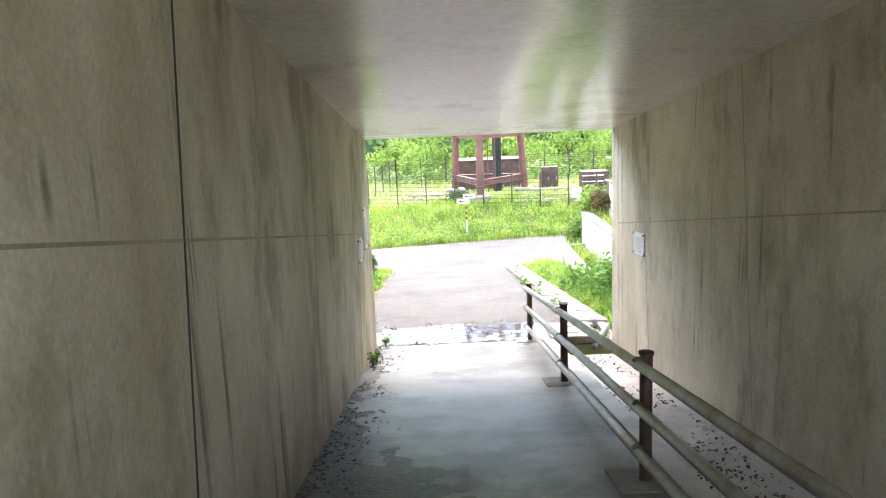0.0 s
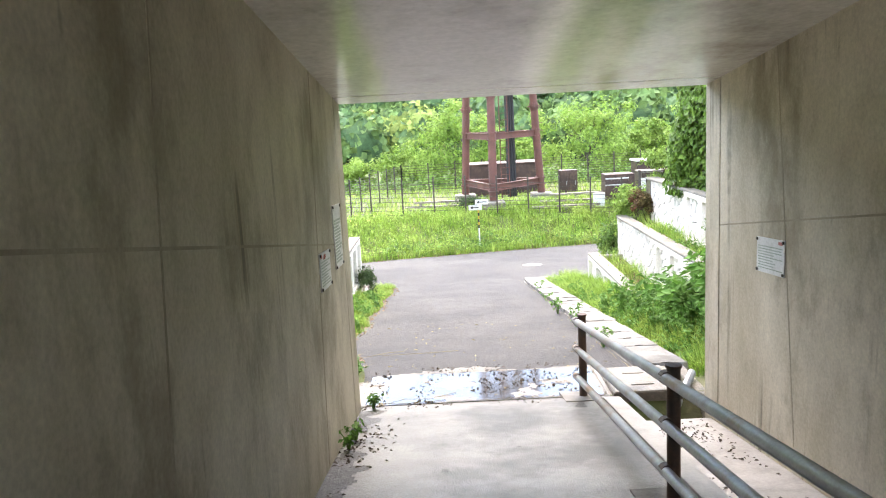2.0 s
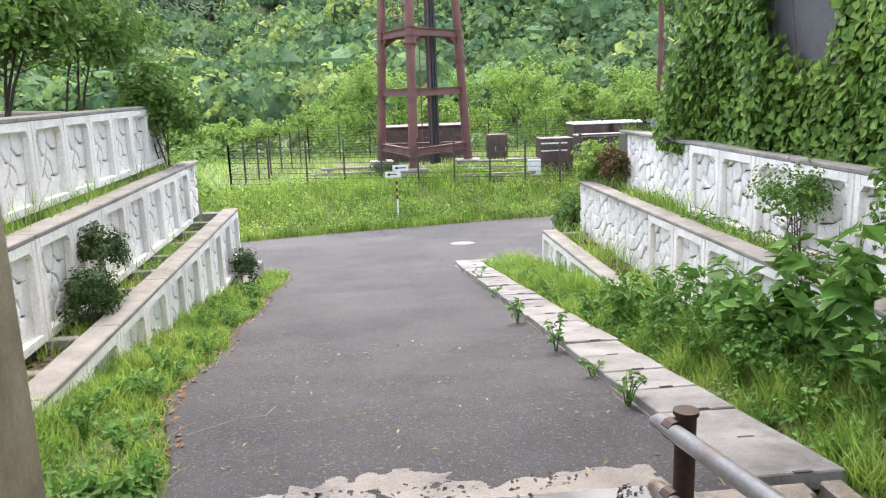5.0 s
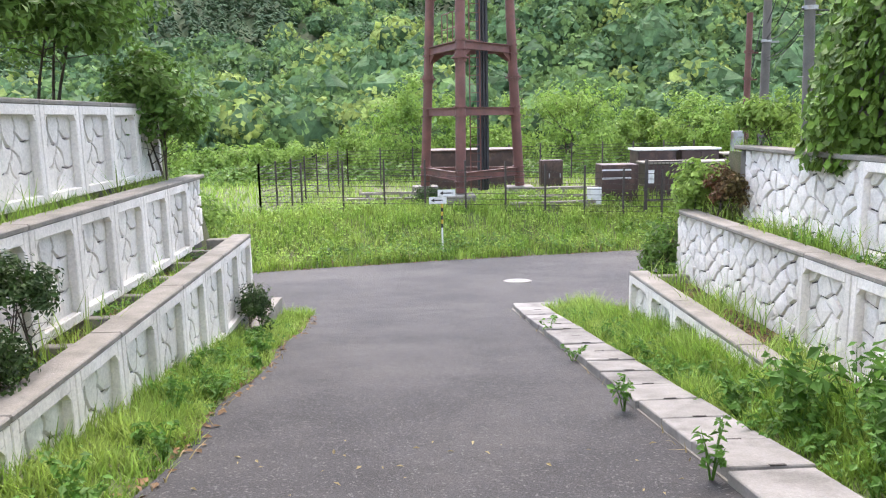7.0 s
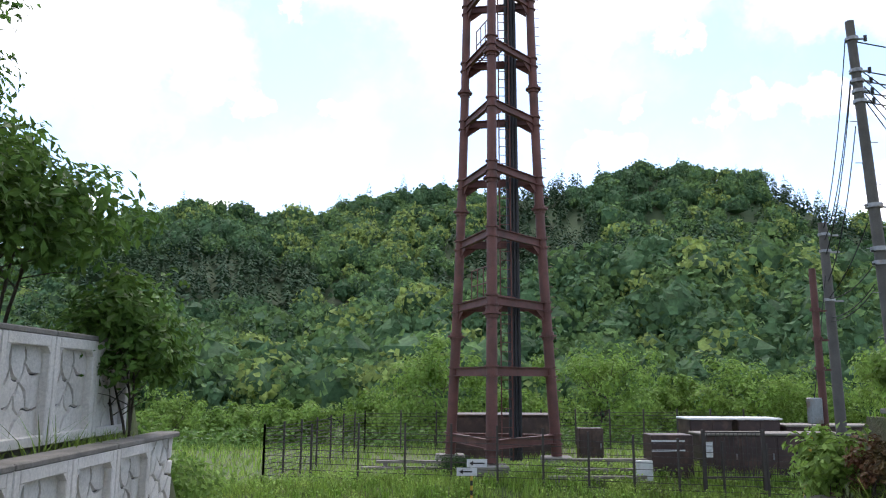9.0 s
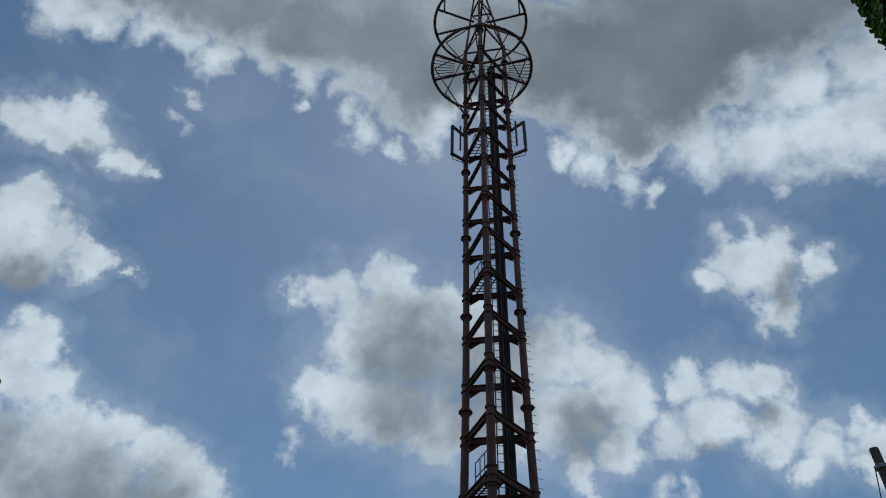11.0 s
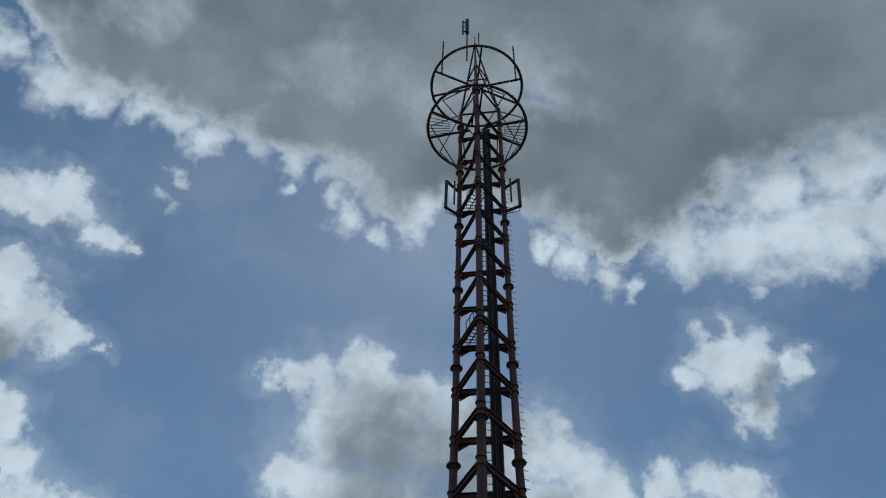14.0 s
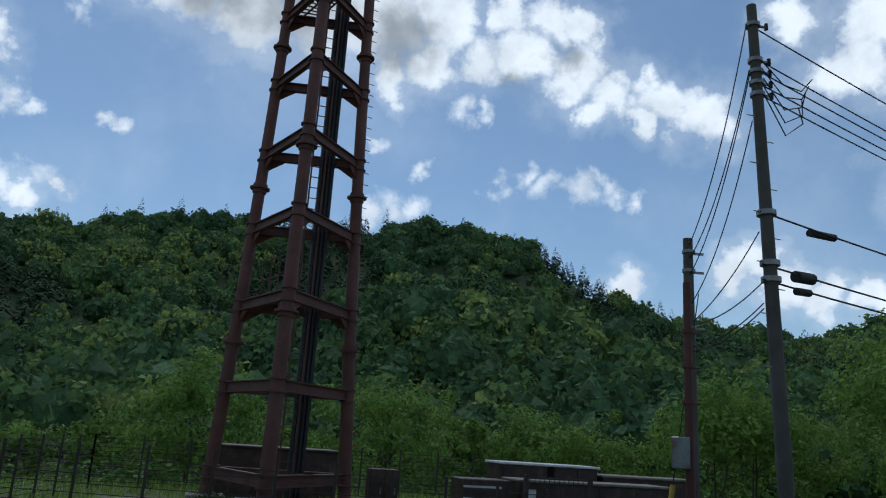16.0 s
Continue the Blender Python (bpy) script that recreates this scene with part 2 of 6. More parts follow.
M_TUNNEL = surface("tunnel_concrete", (0.62, 0.56, 0.44), (0.42, 0.365, 0.26), 1.1, 0.6, 0.15, 45, stain=(0.29, 0.245, 0.165), stain_scale=1.5, edge=(0.46, 0.7), stretch=(1, 1, 0.6), spec=0.4, drip=(0.15, 0.127, 0.082))
M_CEIL = surface("soffit_concrete", (0.74, 0.72, 0.69), (0.64, 0.62, 0.59), 0.35, 0.17, 0.02, 18, stain=(0.42, 0.38, 0.33), stain_scale=0.9, spec=1.0)
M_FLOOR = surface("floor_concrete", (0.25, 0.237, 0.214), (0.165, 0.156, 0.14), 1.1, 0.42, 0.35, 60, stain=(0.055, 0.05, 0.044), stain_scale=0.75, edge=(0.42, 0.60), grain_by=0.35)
M_MOUTH = surface("wet_stained_concrete", (0.22, 0.185, 0.145), (0.135, 0.112, 0.086), 2.2, 0.36, 0.4, 40, stain=(0.06, 0.05, 0.04), stain_scale=1.6, edge=(0.45, 0.65), grain_by=0.3)
M_CHANNEL = surface("pale_channel_mortar", (0.44, 0.42, 0.39), (0.33, 0.31, 0.285), 1.5, 0.4, 0.2, 40, stain=(0.18, 0.16, 0.135), stain_scale=1.2, edge=(0.5, 0.72))
M_DIRT = surface("damp_black_dirt", (0.05, 0.044, 0.038), (0.03, 0.027, 0.024), 3, 0.45, 0.6, 55, spots=(0.11, 0.10, 0.088), grain_by=0.4)
M_DARK = surface("dark_sealant", (0.045, 0.04, 0.035), (0.03, 0.027, 0.025), 8, 0.8, 0.1)
M_SEAM = surface("seam_shadow_grout", (0.26, 0.225, 0.16), (0.40, 0.35, 0.26), 1.6, 0.85, 0.1)
M_ASPHALT = surface("asphalt", (0.05, 0.048, 0.049), (0.033, 0.033, 0.035), 0.8, 0.8, 0.9, 75, stain=(0.064, 0.061, 0.06), stain_scale=0.45, spots=(0.11, 0.108, 0.104), grain_by=0.5, edge=(0.45, 0.65))
M_WALL = surface("painted_block", (0.82, 0.785, 0.73), (0.70, 0.665, 0.61), 2.5, 0.85, 0.35, 35, stain=(0.40, 0.38, 0.33), stain_scale=1.6, edge=(0.55, 0.8), stretch=(1, 1, 0.35), pick=0.05)
M_CAP = surface("weathered_coping", (0.28, 0.26, 0.23), (0.19, 0.18, 0.155), 3, 0.9, 0.4, 50, stain=(0.16, 0.15, 0.13), stain_scale=2.0)
M_GROOVE = surface("dark_wall_backing", (0.13, 0.125, 0.115), (0.085, 0.08, 0.075), 4, 0.9, 0.2)
M_LID = surface("gutter_lid_concrete", (0.27, 0.26, 0.245), (0.19, 0.183, 0.17), 2.5, 0.88, 0.35, 60, stain=(0.115, 0.11, 0.1), stain_scale=1.8, pick=0.12)
M_SOIL = surface("soil", (0.10, 0.085, 0.055), (0.075, 0.085, 0.035), 2.2, 0.95, 0.8, 25, stain=(0.17, 0.13, 0.08), stain_scale=1.7)
M_GROUND = surface("grassy_ground", (0.075, 0.11, 0.03), (0.10, 0.125, 0.04), 0.9, 0.95, 0.8, 20, stain=(0.10, 0.085, 0.045), stain_scale=0.5)
M_HILL = surface("forest_floor", (0.035, 0.06, 0.02), (0.05, 0.08, 0.03), 0.05, 0.95, 0.5, 2)
M_RUST = surface("rust_red_paint", (0.15, 0.055, 0.044), (0.10, 0.038, 0.032), 1.6, 0.62, 0.12, 40, stain=(0.075, 0.035, 0.028), stain_scale=1.1)
M_BLACK = surface("black_cable_duct", (0.02, 0.022, 0.026), (0.03, 0.032, 0.036), 3, 0.5, 0.05)
M_STEEL = surface("galvanised_steel", (0.34, 0.35, 0.36), (0.26, 0.27, 0.28), 5, 0.45, 0.05, 60, metal=0.6, stain=(0.22, 0.12, 0.06), stain_scale=2.2)
M_POST = surface("dark_rail_post", (0.045, 0.036, 0.03), (0.10, 0.05, 0.03), 6, 0.6, 0.15, 60, metal=0.3)
M_POLE = surface("pole_concrete", (0.13, 0.12, 0.11), (0.095, 0.09, 0.083), 2, 0.85, 0.15, 50)
M_DECK = surface("deck_steel", (0.06, 0.07, 0.068), (0.045, 0.052, 0.05), 0.8, 0.7, 0.1, 12)
M_PIER = surface("pier_concrete", (0.13, 0.125, 0.12), (0.09, 0.088, 0.085), 0.8, 0.9, 0.2, 20)
M_BROWN = surface("brown_cabinet_paint", (0.06, 0.032, 0.027), (0.04, 0.022, 0.02), 3, 0.5, 0.05, 50, stain=(0.12, 0.07, 0.05), stain_scale=2)
M_PALE = surface("pale_timber", (0.27, 0.245, 0.21), (0.19, 0.17, 0.14), 4, 0.85, 0.3)
M_FENCE = surface("fence_paint", (0.045, 0.035, 0.03), (0.06, 0.05, 0.042), 4, 0.6, 0.05)
M_WIRE = surface("cable_black", (0.018, 0.018, 0.02), (0.025, 0.025, 0.027), 4, 0.6, 0.0)
M_WHITE = surface("sign_white", (0.74, 0.75, 0.74), (0.66, 0.67, 0.66), 5, 0.5, 0.02, stain=(0.5, 0.5, 0.46), stain_scale=4)
M_INK = surface("sign_ink", (0.27, 0.34, 0.27), (0.42, 0.47, 0.41), 30, 0.6, 0.0)
M_RED = surface("sign_red", (0.45, 0.11, 0.09), (0.5, 0.2, 0.17), 30, 0.6, 0.0)
M_YELLOW = surface("marker_yellow", (0.62, 0.42, 0.05), (0.5, 0.34, 0.05), 6, 0.6, 0.05)
M_IRON = surface("cast_iron_lid", (0.33, 0.33, 0.33), (0.24, 0.24, 0.24), 8, 0.6, 0.3, 30, metal=0.3)
M_BARK = surface("bark", (0.09, 0.07, 0.05), (0.06, 0.048, 0.036), 5, 0.95, 0.8, 30)
M_LITTER = surface("leaf_litter", (0.22, 0.13, 0.06), (0.14, 0.085, 0.045), 6, 0.95, 0.1, island=0.4)
LEAF = dict(bump=0.0, rough=0.6, fine=9.0, spec=0.25)
M_GRASS = surface("fresh_grass", (0.18, 0.33, 0.05), (0.32, 0.43, 0.10), 1.6, island=0.45, thin=0.35, **LEAF)
M_STRAW = surface("dry_grass", (0.32, 0.26, 0.13), (0.24, 0.19, 0.09), 0.8, island=0.3, thin=0.2, **LEAF)
M_WEED = surface("weed_leaf", (0.075, 0.19, 0.03), (0.12, 0.26, 0.05), 1.5, island=0.3, thin=0.35, **LEAF)
M_IVY = surface("ivy_leaf", (0.08, 0.17, 0.025), (0.15, 0.25, 0.04), 1.2, island=0.45, thin=0.25, **LEAF)
M_BUSH = surface("bush_leaf", (0.085, 0.18, 0.035), (0.135, 0.24, 0.05), 1.2, island=0.4, thin=0.3, **LEAF)
M_DUSK = surface("dark_shrub_leaf", (0.03, 0.07, 0.02), (0.055, 0.10, 0.025), 3, island=0.4, thin=0.2, **LEAF)
M_REDLEAF = surface("reddish_shrub_leaf", (0.15, 0.07, 0.035), (0.10, 0.09, 0.03), 3, island=0.4, thin=0.2, **LEAF)
M_ORCHARD = surface("orchard_leaf", (0.15, 0.27, 0.05), (0.23, 0.35, 0.08), 0.5, island=0.35, thin=0.4, **LEAF)
# forest, deep green and conifer tones are lightened to stand for haze
WOODS = dict(island=0.32, rough=0.8, bump=0.0, fine=1.7, spec=0.12, grain_by=0.42)
M_WOODS = surface("forest_leaf", (0.09, 0.165, 0.06), (0.15, 0.24, 0.085), 0.2, thin=0.3, **WOODS)
M_SPRING = surface("spring_leaf", (0.20, 0.28, 0.085), (0.27, 0.34, 0.10), 0.2, thin=0.35, **WOODS)
# also fills every crown's core, as shade painted between the leaves
M_SHADY = surface("deep_green_leaf_and_core_shade", (0.055, 0.115, 0.055), (0.09, 0.16, 0.07), 0.2, thin=0.2, **WOODS)
M_CONIFER = surface("conifer_needles", (0.05, 0.095, 0.055), (0.075, 0.125, 0.065), 0.05, island=0.35, rough=0.85, bump=0.0, fine=0.6, spec=0.15)


# ---------------------------------------------------------------- mesh tools
def mesh_of(name, verts, faces, smooth=False):
    me = bpy.data.meshes.new(name)
    verts, faces = np.asarray(verts, np.float32).reshape(-1, 3), np.asarray(faces, np.int32)
    k = faces.shape[1]
    me.vertices.add(len(verts))
    me.vertices.foreach_set("co", verts.ravel())
    me.loops.add(faces.size)
    me.loops.foreach_set("vertex_index", faces.ravel())
    me.polygons.add(len(faces))
    me.polygons.foreach_set("loop_start", np.arange(0, faces.size, k, dtype=np.int32))
    me.polygons.foreach_set("use_smooth", np.full(len(faces), smooth))
    me.update(calc_edges=True)
    return me


def bm_mesh(name, bm, smooth=False):
    me = bpy.data.meshes.new(name)
    bm.normal_update()
    bm.to_mesh(me)
    bm.free()
    if smooth:
        me.polygons.foreach_set("use_smooth", np.full(len(me.polygons), True))
        me.set_sharp_from_angle(angle=radians(40))
    return me


def part(name, data, material, parent=None, label="", smooth=False):
    me = bm_mesh(name, data, smooth) if isinstance(data, bmesh.types.BMesh) else data
    if not me.materials:
        me.materials.append(material)
    ob = new(name, me)
    ob.parent = parent
    return tagged(ob, label)


def thing(name, label, category, group="", at=(0, 0, 0)):
    ob = new(name)
    ob.location, ob.empty_display_size = at, 0.2
    return tagged(ob, label, category, group)


def box(bm, x0, x1, y0, y1, z0, z1, bevel=0.0):
    made = bmesh.ops.create_cube(bm, size=1, matrix=Matrix.LocRotScale(((x0 + x1) / 2, (y0 + y1) / 2, (z0 + z1) / 2), None, (x1 - x0, y1 - y0, z1 - z0)))
    if bevel:
        edges = {e for v in made["verts"] for e in v.link_edges}
        bmesh.ops.bevel(bm, geom=list(edges), offset=bevel, segments=1, affect="EDGES")
    return bm


def prism(bm, pts, depth):
    """A solid from a flat outline of points, pushed along the vector depth."""
    lo = [bm.verts.new(p) for p in pts]
    hi = [bm.verts.new(Vector(p) + Vector(depth)) for p in pts]
    bm.faces.new(lo[::-1]), bm.faces.new(hi)
    for k in range(len(pts)):
        j = (k + 1) % len(pts)
        bm.faces.new((lo[k], lo[j], hi[j], hi[k]))
    bmesh.ops.recalc_face_normals(bm, faces=bm.faces)
    return bm


def tube(bm, p, q, r, r2=None, seg=10):
    p, q = Vector(p), Vector(q)
    d = q - p
    m = Matrix.Translation((p + q) / 2) @ d.to_track_quat("Z", "Y").to_matrix().to_4x4()
    bmesh.ops.create_cone(bm, cap_ends=True, segments=seg, radius1=r, radius2=r if r2 is None else r2, depth=d.length, matrix=m)
    return bm


def bar(bm, p, q, w, h, up=(0, 0, 1)):
    """A straight bar of w by h from p to q."""
    p, q, up = Vector(p), Vector(q), Vector(up)
    d = (q - p).normalized()
    side = d.cross(up).normalized() * w / 2
    top = side.cross(d).normalized() * h / 2
    vs = [bm.verts.new(e + s * side + t * top) for e in (p, q) for s, t in ((-1, -1), (1, -1), (1, 1), (-1, 1))]
    for f in ((3, 2, 1, 0), (4, 5, 6, 7), (0, 1, 5, 4), (1, 2, 6, 5), (2, 3, 7, 6), (3, 0, 4, 7)):
        bm.faces.new([vs[k] for k in f])
    return bm


def pipe_along(bm, pts, radii, seg=8):
    """A round tube through points."""
    pts = [Vector(p) for p in pts]
    rings = []
    for k, p in enumerate(pts):
        d = (pts[min(k + 1, len(pts) - 1)] - pts[max(k - 1, 0)]).normalized()
        a = d.orthogonal().normalized() if not rings else (rings[-1][1] - d * rings[-1][1].dot(d)).normalized()
        b = d.cross(a)
        r = radii[k] if isinstance(radii, (list, tuple)) else radii
        rings.append(([bm.verts.new(p + (a * math.cos(t) + b * math.sin(t)) * r) for t in (2 * math.pi * j / seg for j in range(seg))], a))
    for (u, _), (v, _) in zip(rings, rings[1:]):
        for j in range(seg):
            bm.faces.new((u[j], u[(j + 1) % seg], v[(j + 1) % seg], v[j]))
    bm.faces.new(rings[0][0][::-1]), bm.faces.new(rings[-1][0])
    return bm


def ring_tube(bm, centre, radius, r, seg=48, side=6):
    c = Vector(centre)
    vs = []
    for k in range(seg):
        a = 2 * math.pi * k / seg
        out = Vector((math.cos(a), math.sin(a), 0))
        vs.append([bm.verts.new(c + out * (radius + r * math.cos(t)) + Vector((0, 0, r * math.sin(t)))) for t in (2 * math.pi * j / side for j in range(side))])
    for k in range(seg):
        u, v = vs[k], vs[(k + 1) % seg]
        for j in range(side):
            bm.faces.new((u[j], v[j], v[(j + 1) % side], u[(j + 1) % side]))
    return bm


def leaves(name, centres, length, width, rng, droop=0.3, spread=1.0, outward=None):
    """A mesh of folded leaves, one at each centre, turned at random; outward: the side that they face."""
    c = np.asarray(centres, float)
    k = len(c)
    n = rng.normal(size=(k, 3)) * spread
    if outward is not None:
        n = n * 0.6 + outward
    n /= np.linalg.norm(n, axis=1, keepdims=True) + 1e-9
    d = np.cross(n, rng.normal(size=(k, 3)))
    d /= np.linalg.norm(d, axis=1, keepdims=True) + 1e-9
    d[:, 2] -= droop
    d /= np.linalg.norm(d, axis=1, keepdims=True) + 1e-9
    s = np.cross(d, n)
    s /= np.linalg.norm(s, axis=1, keepdims=True) + 1e-9
    L = (length * rng.uniform(0.6, 1.3, (k, 1)))
    Wd = L * (width / length)
    fold = n * L * 0.12
    v = np.stack([c - d * L * 0.5, c + s * Wd * 0.5 + fold, c + d * L * 0.5, c - s * Wd * 0.5 + fold], 1).reshape(-1, 3)
    return mesh_of(name, v, np.arange(4 * k).reshape(-1, 4))


def blades(name, roots, height, width, rng, lean=0.35):
    """A mesh of bent grass blades, two quads and a tip each, standing at the roots."""
    p = np.asarray(roots, float)
    k = len(p)
    h = height * rng.uniform(0.45, 1.25, (k, 1)) if np.isscalar(height) else np.asarray(height).reshape(-1, 1) * rng.uniform(0.5, 1.2, (k, 1))
    a = rng.uniform(0, 2 * np.pi, k)
    out = np.stack([np.cos(a), np.sin(a), 0 * a], 1)
    side = np.stack([-np.sin(a), np.cos(a), 0 * a], 1) * width * rng.uniform(0.6, 1.3, (k, 1)) / 2
    bend = lean * rng.uniform(0.2, 1.6, (k, 1)) * h
    up = np.array([0, 0, 1.0])
    m1 = p + up * h * 0.5 + out * bend * 0.3
    tip = p + up * h * 0.95 + out * bend
    v = np.stack([p - side, p + side, m1 + side * 0.8, m1 - side * 0.8, tip + side * 0.12, tip - side * 0.12], 1).reshape(-1, 3)
    b = (np.arange(k) * 6)[:, None]
    f = np.concatenate([b + [0, 1, 2, 3], b + [3, 2, 4, 5]], 1).reshape(-1, 4)
    return mesh_of(name, v, f)


# ---------------------------------------------------------------- levels
X_L, X_R, Y_END, Y_BACK = -0.95, 2.28, 10.15, -2.7      # the underpass


def floor_z(y):
    return -0.13 - 0.1637 * y


def soffit_z(y):
    return 2.5 - 0.143 * y


def road_z(y):
    """Height of the roadway on its middle line."""
    if y < 10.2:
        return floor_z(y)
    if y < 25.0:
        return -1.80 - 0.139 * (y - 10.2)
    return -3.857 - 0.07 * (min(y, 60) - 25.0)


def far_edge(x):
    return 32.2 + 0.3 * x - 0.008 * x * x if x < 14 else 34.8 + 0.08 * (x - 14)


def ease(a, b, x):
    t = min(1, max(0, (x - a) / (b - a)))
    return t * t * (3 - 2 * t)


RIDGE = [(-180, 4), (-90, 8), (-60, 10), (-48.5, 8.8), (-43, 7.2), (-39, 7.8), (-32, 8.8), (-27.2, 11.2), (-23.1, 13.8), (-16.7, 14.9), (-9.4, 13.6),
         (1.9, 13.4), (9.4, 11.6), (17.4, 11.5), (28.7, 7.8), (50, 8), (90, 8), (180, 4)]
SPUR = [(-60, 4), (-45, 3), (-28, 6), (-20, 8.2), (-10, 7.2), (-2, 4.6), (3, 3.6), (8, 1.0), (12, -1.5), (16, -4), (180, -4)]


def along(table, a):
    for (a0, v0), (a1, v1) in zip(table, table[1:]):
        if a0 <= a <= a1:
            return v0 + (v1 - v0) * (a - a0) / (a1 - a0)
    return table[0][1] if a < table[0][0] else table[-1][1]


def hill_z(x, y):
    """Valley floor and the wooded hills around it."""
    r, a = math.hypot(x, y - 12), math.degrees(math.atan2(-x, y - 12))
    n1 = noise.noise((x * 0.02, y * 0.02, 3.1)) * 4 + noise.noise((x * 0.006, y * 0.006, 9.7)) * 7
    t = min(1, max(0, (r - 70) / 170))
    z = -4.2 + (240 * math.tan(radians(along(RIDGE, a))) + 3.5) * t ** 1.7 + n1 * ease(80, 130, r)
    s = 125 * math.tan(radians(along(SPUR, a)))
    bump = (s + 4.2) * math.exp(-((r - 125) / 30) ** 2) * ease(66, 95, r)
    if s > -3:
        z = max(z, -4.2 + bump + n1 * 0.3 * ease(80, 130, r))
    if r > 240:
        z -= (r - 240) * 0.25
    return max(z, -6.0 - 0.02 * max(0, r - 300))


def ground_z(x, y):
    """Height of the ground sheet everywhere."""
    if y < 21.5:
        base = road_z(y) - 0.03
        side = base
        if x < -2.44:
            side = -2.14
        if x < -3.06:
            side = -1.16
        if x < -3.56:
            side = -0.14 + 0.04 * min(20, -3.56 - x)
        if x > 3.34:
            side = max(-2.62, base) if y < 15.5 else -2.62
        if x > 4.06:
            side = -1.74
        if x > 4.66:
            side = -0.82 + 0.05 * min(12, x - 4.66)
        if -2.44 <= x < -1.5:
            side = base + 0.10 * ease(1.5, 2.3, -x)
        if 2.5 < x <= 3.34:
            side = base + 0.14 * ease(2.5, 3.2, x)
        return side
    flat = road_z(y) - 0.03
    edge = far_edge(max(-40, min(40, x)))
    if y > edge:
        rise = -3.35 + 0.01 * max(-6, min(6, x))
        flat = flat + (rise - flat) * ease(edge - 0.1, edge + 4.2, y) if y < 48 else rise - 0.9 * ease(48, 56, y)
    elif y < 25:
        near = ground_z(x, 21.49)
        k = ease(22.0, 24.4, y) if x < -2.44 else ease(21.3, 23.6, y) if x > 4.06 else ease(21.2, 21.9, y)
        if x < -2.44 or x > 3.34:
            flat = near + (flat - near) * k
    if y > 55:
        k = ease(55, 78, y)
        flat = flat * (1 - k) + hill_z(x, y) * k
    elif abs(x) > 40:
        k = ease(40, 75, abs(x))
        flat = flat * (1 - k) + hill_z(x, y) * k
    return flat


def rear_z(x, y):
    """The ground beside and behind the underpass."""
    deep = floor_z(max(y, -2.7)) - (0.6 if y > -2.8 else 0.02)
    side = ground_z(x, 10.25)
    if -1.6 < x < 2.9:
        return deep
    k = ease(-2, 2.5, -y)
    return side * (1 - k) + max(0.45, side) * k


def make_ground():
    def steps(fine_lo, fine_hi, extra):
        out = list(np.arange(fine_lo, fine_hi, 0.5)) + extra
        for start, sign in ((fine_hi, 1), (fine_lo, -1)):
            p, s = start, 0.8
            while abs(p) < 420:
                p += sign * s
                s = min(7.0, s * 1.25)
                out.append(p)
            while abs(p) < 3500:
                p += sign * s
                s *= 1.5
                out.append(p)
        return np.array(sorted(set(round(float(v), 3) for v in out)))

    xs = steps(-8, 14, [-2.41, -2.47, -3.03, -3.09, -3.53, -3.59, 3.31, 3.37, 4.03, 4.09, 4.63, 4.69])
    ys = steps(9.9, 46, [21.49, 21.51])
    ys = ys[ys > -60]
    vs = np.array([(x, y, ground_z(x, y) if y > 10.2 else rear_z(x, y)) for y in ys for x in xs])
    nx = len(xs)
    f = [(j * nx + i, j * nx + i + 1, (j + 1) * nx + i + 1, (j + 1) * nx + i) for j in range(len(ys) - 1) for i in range(nx - 1)]
    me = mesh_of("ground", vs, f, smooth=False)
    me.materials.append(M_GROUND), me.materials.append(M_HILL), me.materials.append(M_SOIL)
    c = vs[np.array(f)].mean(1)
    idx = np.where(np.hypot(c[:, 0], c[:, 1] - 12) > 72, 1, 0)
    idx = np.where((c[:, 1] < 21.5) & ((c[:, 0] < -2.44) | (c[:, 0] > 3.34)), 2, idx)
    me.polygons.foreach_set("material_index", idx.astype(np.int32))
    tagged(new("ground", me), "grassy ground rising into wooded hills", "ground", kind="structure")


make_ground()


def sheet(name, cols, rows, z, material, label, category):
    """A sheet over rows of y, with cols(y) giving its x values, at height z(x, y)."""
    vs, f = [], []
    for j, y in enumerate(rows):
        c = cols(y)
        vs += [(x, y, z(x, y)) for x in c]
        k = len(c)
        if j:
            f += [((j - 1) * k + i, (j - 1) * k + i + 1, j * k + i + 1, j * k + i) for i in range(k - 1)]
    me = mesh_of(name, vs, f, smooth=True)
    me.materials.append(material)
    return tagged(new(name, me), label, category, kind="structure")


def left_edge(y):
    return -0.98 - 0.62 * ease(10.6, 14.5, y) - 0.05 * math.sin(y * 1.9) + (0.05 if y < 11 else 0)


# the sloping lane, and the road that it runs into
sheet("road_lane", lambda y: np.linspace(left_edge(y), 1.93, 12), np.linspace(11.15, 24.2, 60), lambda x, y: road_z(y) + 0.012, M_ASPHALT,
      "dark worn asphalt lane sloping down from the underpass", "road")


def cross_near(x):
    """The near edge of the cross road: a rounded corner bank closes it in on the left."""
    return 24.2 if x > -1.8 else min(24.2 + 1.5 * (-1.8 - x), far_edge(x) - 3.2)


